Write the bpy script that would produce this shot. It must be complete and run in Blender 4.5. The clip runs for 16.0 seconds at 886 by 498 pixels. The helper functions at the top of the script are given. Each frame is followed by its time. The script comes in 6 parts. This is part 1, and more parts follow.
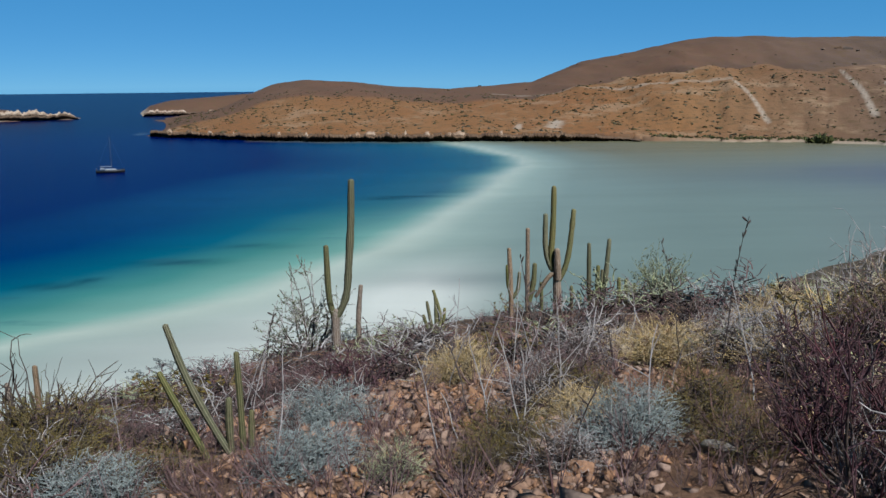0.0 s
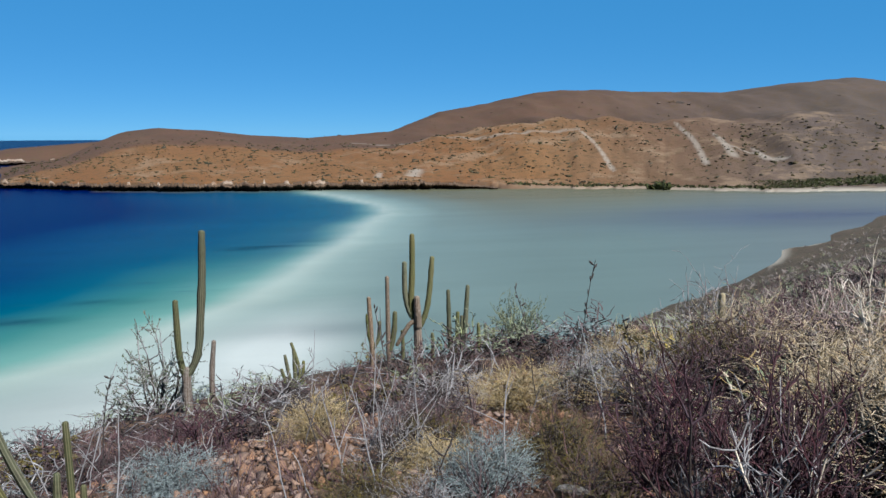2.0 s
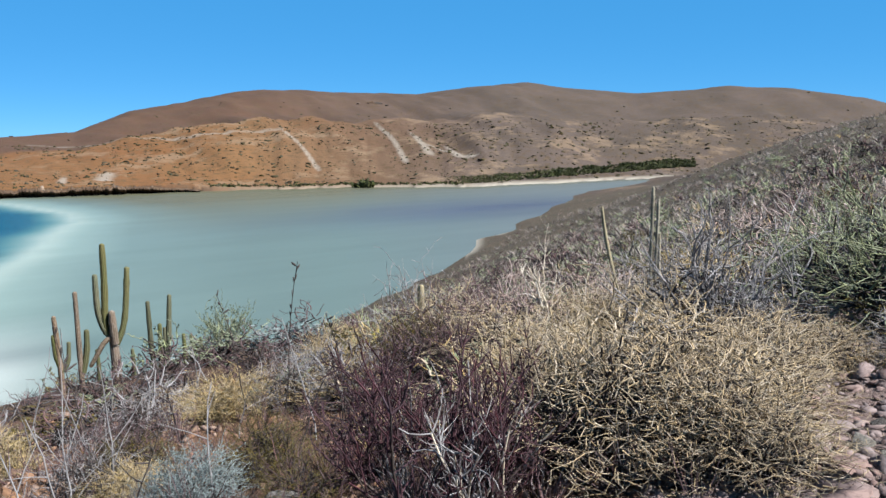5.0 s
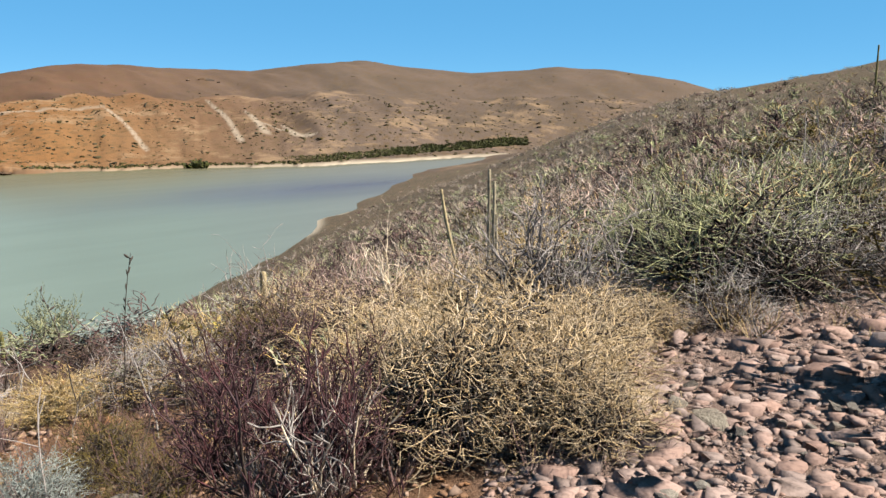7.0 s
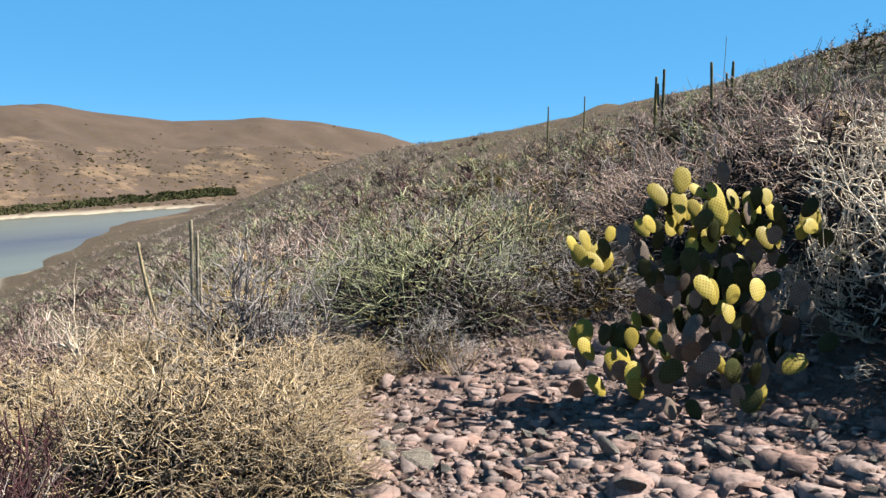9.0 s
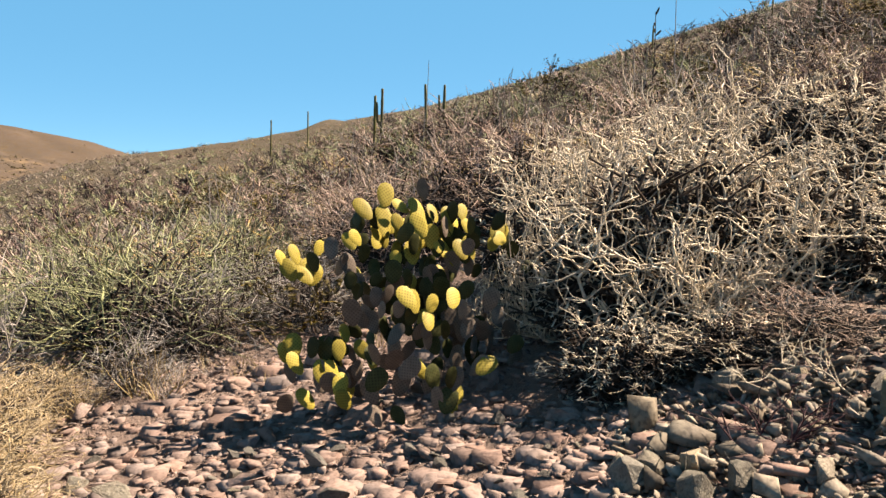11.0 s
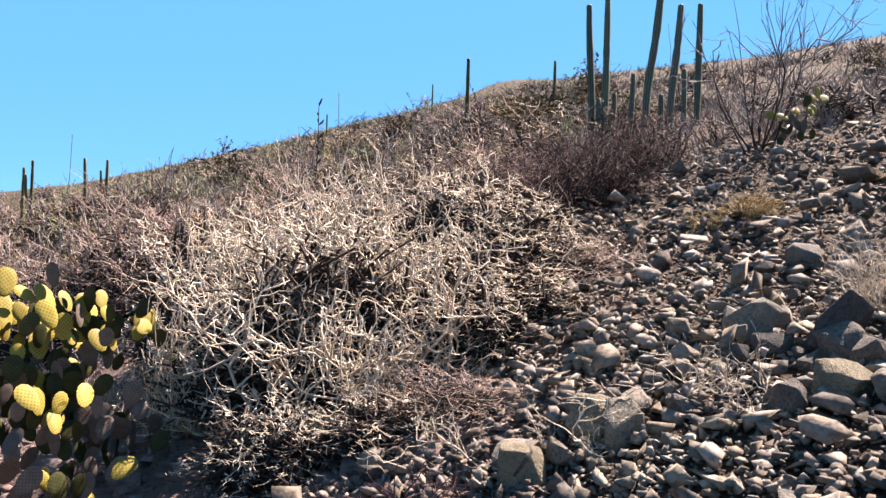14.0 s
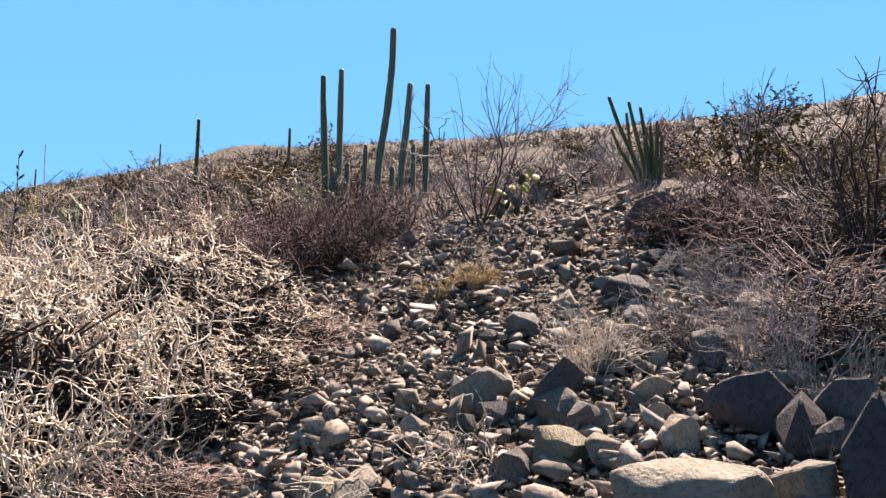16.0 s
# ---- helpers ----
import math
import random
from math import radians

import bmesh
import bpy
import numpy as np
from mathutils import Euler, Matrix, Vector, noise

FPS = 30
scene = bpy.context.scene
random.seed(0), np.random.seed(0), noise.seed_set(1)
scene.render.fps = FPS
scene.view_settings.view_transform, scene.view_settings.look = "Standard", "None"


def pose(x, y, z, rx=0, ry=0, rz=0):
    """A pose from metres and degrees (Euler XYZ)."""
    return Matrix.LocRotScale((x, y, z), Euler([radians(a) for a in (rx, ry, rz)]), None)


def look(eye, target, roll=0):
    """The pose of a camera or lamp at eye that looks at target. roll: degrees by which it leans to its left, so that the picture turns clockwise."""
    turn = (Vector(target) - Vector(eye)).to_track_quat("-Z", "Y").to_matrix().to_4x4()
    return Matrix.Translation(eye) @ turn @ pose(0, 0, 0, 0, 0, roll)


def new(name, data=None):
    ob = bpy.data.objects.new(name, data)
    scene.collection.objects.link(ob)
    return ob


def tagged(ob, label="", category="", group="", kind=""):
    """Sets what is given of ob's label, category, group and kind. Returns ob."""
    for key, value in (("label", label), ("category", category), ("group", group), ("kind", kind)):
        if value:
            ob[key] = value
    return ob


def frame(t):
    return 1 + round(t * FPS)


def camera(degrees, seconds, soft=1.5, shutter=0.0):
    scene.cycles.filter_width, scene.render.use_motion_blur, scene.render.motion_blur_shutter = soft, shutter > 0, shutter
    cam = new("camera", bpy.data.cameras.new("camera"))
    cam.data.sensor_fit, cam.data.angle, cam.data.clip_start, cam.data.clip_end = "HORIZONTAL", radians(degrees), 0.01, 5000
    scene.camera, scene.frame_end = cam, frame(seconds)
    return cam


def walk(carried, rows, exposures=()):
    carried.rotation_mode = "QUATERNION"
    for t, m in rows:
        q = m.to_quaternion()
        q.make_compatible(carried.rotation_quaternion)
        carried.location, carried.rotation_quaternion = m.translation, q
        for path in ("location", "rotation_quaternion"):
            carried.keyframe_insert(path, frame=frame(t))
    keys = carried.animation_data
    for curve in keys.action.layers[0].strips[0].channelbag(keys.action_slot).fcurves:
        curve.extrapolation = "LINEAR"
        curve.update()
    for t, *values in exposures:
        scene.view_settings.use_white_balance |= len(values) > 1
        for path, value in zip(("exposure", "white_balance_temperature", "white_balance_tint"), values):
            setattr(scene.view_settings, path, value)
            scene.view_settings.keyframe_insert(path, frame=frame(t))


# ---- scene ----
cam = camera(58.4, 16.0)
# seconds, eye (sea level is 0), turn about x, y and z in degrees
ROWS = [
    (0, 0.000, -0.000, 35.000, 78.25, 0.47, -3.54),
    (0.5, 0.018, 0.013, 35.005, 79.07, 0.41, -5.58),
    (1, 0.055, 0.052, 35.012, 80.18, 0.06, -7.85),
    (1.5, 0.068, 0.077, 35.002, 80.39, 0.16, -10.47),
    (2, 0.106, 0.110, 34.994, 81.66, 0.17, -13.52),
    (2.5, 0.118, 0.110, 34.996, 82.06, -0.15, -16.62),
    (3, 0.134, 0.102, 35.000, 81.67, -0.21, -19.85),
    (3.5, 0.143, 0.082, 35.009, 81.51, -0.11, -23.77),
    (4, 0.169, 0.098, 34.999, 81.30, -0.40, -27.82),
    (4.5, 0.189, 0.104, 34.995, 81.03, 0.13, -30.71),
    (5, 0.200, 0.097, 35.001, 81.56, 0.36, -34.49),
    (7.5, 0.118, 0.037, 35.084, 80.83, -0.18, -49.61),
    (8, 0.108, 0.079, 35.072, 82.87, -0.34, -54.77),
    (8.5, 0.182, 0.079, 35.073, 83.26, -0.82, -61.71),
    (9, 0.228, 0.031, 35.066, 83.67, -0.56, -66.63),
    (9.5, 0.247, -0.005, 35.062, 83.81, -1.49, -72.33),
    (12, 0.262, -0.177, 35.069, 86.34, -1.06, -93.79),
    (12.5, 0.270, -0.212, 35.072, 87.34, -1.14, -97.85),
    (13, 0.271, -0.236, 35.086, 89.16, -0.79, -102.00),
    (13.5, 0.275, -0.278, 35.088, 90.63, -1.75, -106.12),
    (14, 0.262, -0.302, 35.097, 91.61, -1.69, -108.94),
    (14.5, 0.289, -0.335, 35.083, 92.62, -1.63, -113.99),
    (15, 0.340, -0.363, 35.082, 93.11, -1.04, -118.31),
    (15.5, 0.403, -0.413, 35.110, 95.93, -0.63, -122.42),
    (16, 0.445, -0.445, 35.128, 96.85, -0.66, -127.90),
]
walk(cam, [(t, pose(x, y, z, rx, ry, rz)) for t, x, y, z, rx, ry, rz in ROWS],
     [(0.0, 0.88, 5500, 8), (2.0, 1.07, 5350, 8), (3.5, 1.18, 5350, 8), (5.0, 1.44, 5450, 8), (7.5, 1.72, 6700, 10), (9.5, 1.81, 6100, 9), (12.0, 2.22, 8600, 20), (13.0, 2.36, 7600, 24), (14.5, 2.34, 6600, 24), (16.0, 2.37, 6900, 24)])

# ---- light ----
SUN_AZ, SUN_EL = 152.0, 50.0
world = bpy.data.worlds.new("sky")
scene.world = world
world.use_nodes = True
wn = world.node_tree.nodes
wn.clear()
sky = wn.new("ShaderNodeTexSky")
sky.sky_type, sky.sun_disc = "NISHITA", False
sky.sun_elevation, sky.sun_rotation = radians(SUN_EL), radians(SUN_AZ)
sky.altitude, sky.air_density, sky.dust_density, sky.ozone_density = 0, 0.35, 0.0, 1.5
wb = wn.new("ShaderNodeBackground")
wb.inputs["Strength"].default_value = 0.05
wo = wn.new("ShaderNodeOutputWorld")
wh = wn.new("ShaderNodeHueSaturation")
wh.inputs["Saturation"].default_value = 1.08
world.node_tree.links.new(sky.outputs[0], wh.inputs["Color"])
wt = wn.new("ShaderNodeMix")
wt.data_type, wt.blend_type = "RGBA", "MULTIPLY"
wt.inputs[0].default_value, wt.inputs[7].default_value = 1.0, (0.93, 1.12, 1.0, 1)
world.node_tree.links.new(wh.outputs[0], wt.inputs[6])
# sea haze evens the clear sky out low down and thins upwards
wz = wn.new("ShaderNodeMix")
wz.data_type = "RGBA"
wz.inputs[7].default_value = (0.7, 2.9, 5.5, 1)
up = wn.new("ShaderNodeSeparateXYZ")
world.node_tree.links.new(wn.new("ShaderNodeTexCoord").outputs["Generated"], up.inputs[0])
thin = wn.new("ShaderNodeMapRange")
thin.interpolation_type = "SMOOTHSTEP"
for k, v in enumerate((0.32, 0.95, 0.72, 0.06)):
    thin.inputs[k + 1].default_value = v
world.node_tree.links.new(up.outputs[2], thin.inputs[0])
world.node_tree.links.new(thin.outputs[0], wz.inputs[0])
world.node_tree.links.new(wt.outputs[2], wz.inputs[6])
world.node_tree.links.new(wz.outputs[2], wb.inputs[0])
world.node_tree.links.new(wb.outputs[0], wo.inputs[0])
lamp = bpy.data.lights.new("sun", "SUN")
lamp.energy, lamp.angle, lamp.color = 5.0, radians(0.53), (1.0, 0.93, 0.82)
sun_to = Vector((math.sin(radians(SUN_AZ)) * math.cos(radians(SUN_EL)), math.cos(radians(SUN_AZ)) * math.cos(radians(SUN_EL)), math.sin(radians(SUN_EL))))
new("sun", lamp).matrix_world = look(sun_to * 50, (0, 0, 0))

# ---- shape of the land ----
EYE_Z = 35.0


def vnoise(x, y, seed=0):
    """Smooth value noise, 0 to 1."""
    i, j = np.floor(x).astype(np.int64), np.floor(y).astype(np.int64)
    u, v = x - i, y - j
    u, v = u * u * (3 - 2 * u), v * v * (3 - 2 * v)

    def corner(a, b):
        n = (a * 374761393 + b * 668265263 + seed * 144269504) & 0x7FFFFFFF
        n = ((n ^ (n >> 13)) * 1274126177) & 0x7FFFFFFF
        return ((n ^ (n >> 16)) & 0xFFFF) / 65535.0

    top = corner(i, j) * (1 - u) + corner(i + 1, j) * u
    low = corner(i, j + 1) * (1 - u) + corner(i + 1, j + 1) * u
    return top * (1 - v) + low * v


def fbm(x, y, octaves=4, seed=0):
    out, amp, total = 0.0, 1.0, 0.0
    for k in range(octaves):
        out = out + amp * vnoise(x * 2**k + 17.3 * k, y * 2**k - 9.1 * k, seed + k)
        total += amp
        amp *= 0.5
    return out / total


# Height of the near hillside against the eye: bearings down, distances across.
NEAR_AZ = [-40, -15, 10, 28, 40, 50, 60, 72, 80, 90, 105, 118, 140, 190]
NEAR_R = [3, 8, 20, 50, 120, 280, 600]
NEAR = [
    [-2.15, -3.6, -7.5, -20.5, -42, -45, -45],
    [-2.1, -3.5, -6.7, -18.8, -41, -45, -45],
    [-2.05, -3.1, -5.5, -14.8, -38, -45, -45],
    [-1.95, -2.8, -4.8, -11.4, -33, -45, -45],
    [-1.9, -2.6, -4.3, -8.6, -17.5, -37, -45],
    [-1.85, -2.3, -3.5, -6.0, -10.5, -19, -35],
    [-1.8, -2.0, -2.7, -3.4, -2.2, 3.2, -12],
    [-1.7, -1.8, -1.6, -0.6, 2.6, 10.6, 5],
    [-1.65, -1.65, -0.9, 1.6, 7.0, 17.5, 24],
    [-1.6, -1.35, 0.4, 4.6, 12.5, 31, 46],
    [-1.45, -0.7, 2.1, 8.5, 21.5, 52, 92],
    [-1.35, -0.15, 3.3, 11, 27, 63, 115],
    [-1.05, 0.35, 4.2, 12.3, 30.5, 72, 128],
    [-0.95, 0.5, 4.5, 13, 33, 76, 130],
]


def near_table():
    az = np.arange(-40, 320, 1.0)
    t = np.array(NEAR, float)
    t = np.c_[np.full(len(t), -1.62), t, np.full(len(t), -70.0)]
    knots = np.log(np.array([0, *NEAR_R, 1500]) + 1.0)
    s = np.linspace(0, knots[-1], 160)
    wide = np.array([np.interp(s, knots, row) for row in t])
    fine = np.array([np.interp(az, [*NEAR_AZ, 320], [*col, col[0]]) for col in wide.T]).T
    kern = np.exp(-0.5 * (np.arange(-10, 11) / 3.5) ** 2)
    kern /= kern.sum()
    fine = sum(k * np.roll(fine, n, 0) for n, k in zip(range(-10, 11), kern))
    kern = np.exp(-0.5 * (np.arange(-8, 9) / 3.0) ** 2)
    kern /= kern.sum()
    pad = np.pad(fine, ((0, 0), (8, 8)), mode="edge")
    fine = sum(k * pad[:, n : n + 160] for n, k in zip(range(17), kern))
    return s, fine


NEAR_S, NEAR_FINE = near_table()


def near_z(x, y):
    r, az = np.hypot(x, y), np.degrees(np.arctan2(x, y))
    a = (az + 40) % 360
    i = np.floor(a).astype(int) % 360
    u = a - np.floor(a)
    s = np.clip(np.log(r + 1) / NEAR_S[-1] * 159, 0, 158.999)
    j = s.astype(int)
    v = s - j
    k = (i + 1) % 360
    z = (NEAR_FINE[i, j] * (1 - u) + NEAR_FINE[k, j] * u) * (1 - v) + (NEAR_FINE[i, j + 1] * (1 - u) + NEAR_FINE[k, j + 1] * u) * v
    rough = 0.10 * (fbm(x / 0.9, y / 0.9, 3, 3) - 0.5) + 0.5 * np.clip((r - 4) / 10, 0, 1) * (fbm(x / 5, y / 5, 3, 5) - 0.5)
    rough = rough + 5 * np.clip((r - 40) / 200, 0, 1) * (fbm(x / 40, y / 40, 4, 7) - 0.5)
    bump = 13.5 * np.exp(-(((az - 77.6) / 3.0) ** 2) - ((r - 460) / 120) ** 2) + 7.5 * np.exp(-(((az - 113.6) / 3.0) ** 2) - ((r - 290) / 80) ** 2)
    return EYE_Z + z + rough + bump


# Far shore: bearing, distance of the waterline, angle of the skyline, distance of the crest.
FAR = [
    (-19.5, 640, -3.6, 700), (-16.0, 600, -3.0, 740), (-14.7, 585, -2.3, 780), (-11.5, 550, -1.4, 850), (-9.6, 535, -0.45, 920), (-8.3, 525, 0.06, 980),
    (-6.1, 515, 0.35, 980), (-3.1, 505, 0.17, 960), (0, 500, -0.13, 930), (4, 500, -0.37, 900), (9.8, 500, 0.1, 960),
    (13.2, 500, 1.42, 1060), (17.2, 500, 2.19, 1100), (20.1, 500, 2.8, 1100), (23, 503, 2.98, 1120), (28, 510, 2.75, 1150),
    (32.6, 505, 2.62, 1180), (36.5, 505, 3.05, 1200), (40.2, 525, 3.35, 1220), (43, 545, 3.0, 1220), (48.1, 590, 2.48, 1220),
    (54, 640, 2.88, 1220), (58, 680, 2.56, 1220), (62.2, 700, 1.9, 1220), (66, 700, 0.8, 1220),
]


def shore(az):
    f = np.array(FAR)
    return np.interp(az, f[:, 0], f[:, 1]) + 7 * (vnoise(az * 0.9, az * 0, 11) - 0.5) + 5 * (vnoise(az * 3.1, az * 0, 12) - 0.5)


def far_z(x, y):
    r, az = np.hypot(x, y), np.degrees(np.arctan2(x, y))
    f = np.array(FAR)
    s = shore(az)
    el, crest = np.interp(az, f[:, 0], f[:, 2]), np.interp(az, f[:, 0], f[:, 3])
    top = EYE_Z + crest * np.tan(np.radians(el))
    t = (r - s) / (crest - s)
    g = np.interp(t, [0, 0.06, 0.25, 0.42, 0.5, 0.62, 0.85, 1.0, 1.3, 2.2], [0, 0.05, 0.32, 0.51, 0.485, 0.57, 0.89, 1.0, 0.8, 0.0])
    low = np.interp(t, [0, 0.10, 0.3, 0.55, 0.8, 1.0, 1.3, 2.2], [0, 0.16, 0.45, 0.74, 0.93, 1.0, 0.8, 0.0])
    mix = np.clip((az - 6) / 8, 0, 1)
    g = low * (1 - mix) + g * mix
    gully = (fbm(az * 0.55 + 0.012 * r, r / 160, 4, 21) - 0.5) * np.clip(t * 5, 0, 1) * np.clip((1.06 - t) * 6, 0.12, 1)
    ledge = 3.4 * np.clip(1.2 - (az - 14) / 6, 0, 1) * np.clip((r - s) / 2.5, 0, 1) * np.exp(-np.maximum(r - s, 0) / 120)
    z = top * g + 0.13 * top * gully + ledge + 0.5 * np.clip((r - s) / 4, 0, 1)
    side = np.clip((az + 17.7) / 1.6, 0, 1) * np.clip((75 - az) / 8, 0, 1)
    z = np.where((t > 0) & (t < 2.2), z * side - 4 * (1 - side), -4.0)
    # outer cape and islet beyond the bay
    cape = (np.interp(az, [-17.2, -16.7, -15.2, -12, -9, -5, -3], [-4, 8, 16, 21, 26, 20, -4]) + 4) * np.exp(-(((r - 1150) / 110) ** 4)) - 4
    islet = 15 * np.clip(1.25 - np.abs(az + 26.5) / 4.9, 0, 1) ** 0.5 * np.exp(-(((r - 1010) / 45) ** 2)) * (0.75 + 0.4 * vnoise(az * 1.3, az * 0, 31)) - 4
    return np.maximum(np.maximum(z, cape), islet)


def land_z(x, y):
    x, y = np.asarray(x, float), np.asarray(y, float)
    return np.maximum(near_z(x, y), far_z(x, y))


def on_land(x, y):
    return float(land_z(np.array([x]), np.array([y]))[0])


# ---- end of shape ----

# ---- materials ----
def node_material(name, rough=0.9):
    m = bpy.data.materials.new(name)
    m.use_nodes = True
    nt = m.node_tree
    b = nt.nodes["Principled BSDF"]
    b.inputs["Roughness"].default_value = rough
    b.inputs["Specular IOR Level"].default_value = 0.1
    return m, nt, b


def mixed(nt, fac, a, b):
    """A colour mix; a and b are sockets or colours, fac a socket or a number."""
    n = nt.nodes.new("ShaderNodeMix")
    n.data_type = "RGBA"
    for sock, v in ((n.inputs[0], fac), (n.inputs[6], a), (n.inputs[7], b)):
        if isinstance(v, (int, float)):
            sock.default_value = v
        elif isinstance(v, tuple):
            sock.default_value = (*v, 1)
        else:
            nt.links.new(v, sock)
    return n.outputs[2]


def noise_of(nt, vector, scale, detail=4, low=0.35, high=0.65, rough=0.6):
    n = nt.nodes.new("ShaderNodeTexNoise")
    n.inputs["Scale"].default_value, n.inputs["Detail"].default_value = scale, detail
    n.inputs["Roughness"].default_value = rough
    nt.links.new(vector, n.inputs["Vector"])
    return ranged(nt, n.outputs[0], low, high)


def ranged(nt, value, low, high, to_low=0.0, to_high=1.0):
    r = nt.nodes.new("ShaderNodeMapRange")
    r.inputs[1].default_value, r.inputs[2].default_value = low, high
    r.inputs[3].default_value, r.inputs[4].default_value = to_low, to_high
    nt.links.new(value, r.inputs[0])
    return r.outputs[0]


def bumped(nt, bsdf, height, strength, distance):
    n = nt.nodes.new("ShaderNodeBump")
    n.inputs["Strength"].default_value, n.inputs["Distance"].default_value = strength, distance
    nt.links.new(height, n.inputs["Height"])
    nt.links.new(n.outputs[0], bsdf.inputs["Normal"])


def attribute(nt, name):
    n = nt.nodes.new("ShaderNodeAttribute")
    n.attribute_name = name
    return n


def varied(name, one, two, three=None, scale=6.0, fine=40.0, rough=0.9, bump=0.4, depth=0.01, per="object", spread=0.35, ribs=None):
    """A matt natural surface: two tones at a broad scale, a third at a fine one, and a shift from piece to piece."""
    m, nt, b = node_material(name, rough)
    co = nt.nodes.new("ShaderNodeTexCoord").outputs["Object"]
    broad, small = noise_of(nt, co, scale), noise_of(nt, co, fine, 6)
    colour = mixed(nt, broad, one, two)
    colour = mixed(nt, ranged(nt, small, 0.4, 1.0, 0.0, 0.7), colour, three or tuple(c * 0.55 for c in one))
    if ribs:
        colour = mixed(nt, ranged(nt, attribute(nt, "rib").outputs["Fac"], 0.35, 1.0, 0.0, 0.8), colour, ribs)
    hue = nt.nodes.new("ShaderNodeHueSaturation")
    source = nt.nodes.new("ShaderNodeObjectInfo").outputs["Random"] if per == "object" else nt.nodes.new("ShaderNodeNewGeometry").outputs["Random Per Island"]
    nt.links.new(ranged(nt, source, 0, 1, 1 - spread, 1 + spread), hue.inputs["Value"])
    shift = nt.nodes.new("ShaderNodeMath")
    shift.operation = "FRACT"
    times = nt.nodes.new("ShaderNodeMath")
    times.operation = "MULTIPLY"
    times.inputs[1].default_value = 7.31
    nt.links.new(source, times.inputs[0])
    nt.links.new(times.outputs[0], shift.inputs[0])
    nt.links.new(ranged(nt, shift.outputs[0], 0, 1, 0.75, 1.2), hue.inputs["Saturation"])
    nt.links.new(colour, hue.inputs["Color"])
    nt.links.new(hue.outputs[0], b.inputs["Base Color"])
    if bump:
        bumped(nt, b, small, bump, depth)
    return m


def ground_material():
    m, nt, b = node_material("ground_soil", 0.95)
    pos = nt.nodes.new("ShaderNodeNewGeometry").outputs["Position"]
    # near soil: reddish brown, stony
    a = noise_of(nt, pos, 0.35, 5)
    fine = noise_of(nt, pos, 16.0, 8, 0.3, 0.7, 0.75)
    soil = mixed(nt, a, (0.239, 0.128, 0.068), (0.142, 0.085, 0.054))
    soil = mixed(nt, ranged(nt, fine, 0.45, 1.0, 0.0, 0.8), soil, (0.052, 0.031, 0.022))
    # hillside beyond: dry scrub
    patch = noise_of(nt, pos, 0.06, 6, 0.4, 0.62)
    scrub = mixed(nt, patch, (0.093, 0.065, 0.044), (0.071, 0.050, 0.036))
    speck = noise_of(nt, pos, 0.9, 7, 0.44, 0.58, 0.75)
    scrub = mixed(nt, speck, scrub, (0.044, 0.039, 0.023))
    stony = mixed(nt, a, (0.072, 0.051, 0.037), (0.113, 0.083, 0.062))
    stony = mixed(nt, ranged(nt, fine, 0.45, 1.0, 0.0, 0.8), stony, (0.043, 0.029, 0.023))
    pink = mixed(nt, a, (0.251, 0.178, 0.148), (0.198, 0.140, 0.118))
    pink = mixed(nt, ranged(nt, fine, 0.45, 1.0, 0.0, 0.7), pink, (0.107, 0.074, 0.062))
    stony = mixed(nt, attribute(nt, "upslope").outputs["Fac"], pink, stony)
    soil = mixed(nt, attribute(nt, "scree").outputs["Fac"], soil, stony)
    near = mixed(nt, attribute(nt, "middle").outputs["Fac"], soil, scrub)
    # far hills: rusty earth, paler lower down, dotted with bushes
    big = noise_of(nt, pos, 0.006, 6, 0.38, 0.62)
    hill = mixed(nt, big, (0.119, 0.053, 0.019), (0.127, 0.065, 0.026))
    upper = mixed(nt, noise_of(nt, pos, 0.02, 6), (0.075, 0.040, 0.024), (0.061, 0.035, 0.023))
    hill = mixed(nt, attribute(nt, "upper").outputs["Fac"], hill, upper)
    east = mixed(nt, noise_of(nt, pos, 0.012, 6), (0.054, 0.040, 0.030), (0.071, 0.051, 0.040))
    hill = mixed(nt, attribute(nt, "east").outputs["Fac"], hill, east)
    dots = noise_of(nt, pos, 0.16, 8, 0.50, 0.60, 0.75)
    hill = mixed(nt, ranged(nt, dots, 0, 1, 0, 0.75), hill, (0.062, 0.040, 0.018))
    pale = noise_of(nt, pos, 0.022, 9, 0.53, 0.60, 0.78)
    low_down = nt.nodes.new("ShaderNodeMath")
    low_down.operation = "MULTIPLY"
    nt.links.new(ranged(nt, pale, 0, 1, 0, 0.55), low_down.inputs[0])
    nt.links.new(ranged(nt, attribute(nt, "upper").outputs["Fac"], 0, 1, 1.0, 0.12), low_down.inputs[1])
    hill = mixed(nt, low_down.outputs[0], hill, (0.173, 0.117, 0.070))
    n2 = noise_of(nt, pos, 0.10, 8, 0.0, 1.0, 0.75)
    mult = nt.nodes.new("ShaderNodeMath")
    mult.operation = "ADD"
    nt.links.new(attribute(nt, "scar").outputs["Fac"], mult.inputs[0])
    nt.links.new(n2, mult.inputs[1])
    hill = mixed(nt, ranged(nt, mult.outputs[0], 0.95, 1.5, 0, 0.75), hill, (0.217, 0.182, 0.143))
    all_land = mixed(nt, attribute(nt, "far").outputs["Fac"], near, hill)
    all_land = mixed(nt, attribute(nt, "sand").outputs["Fac"], all_land, (0.243, 0.208, 0.160))
    all_land = mixed(nt, attribute(nt, "cliff").outputs["Fac"], all_land, (0.039, 0.026, 0.018))
    nt.links.new(all_land, b.inputs["Base Color"])
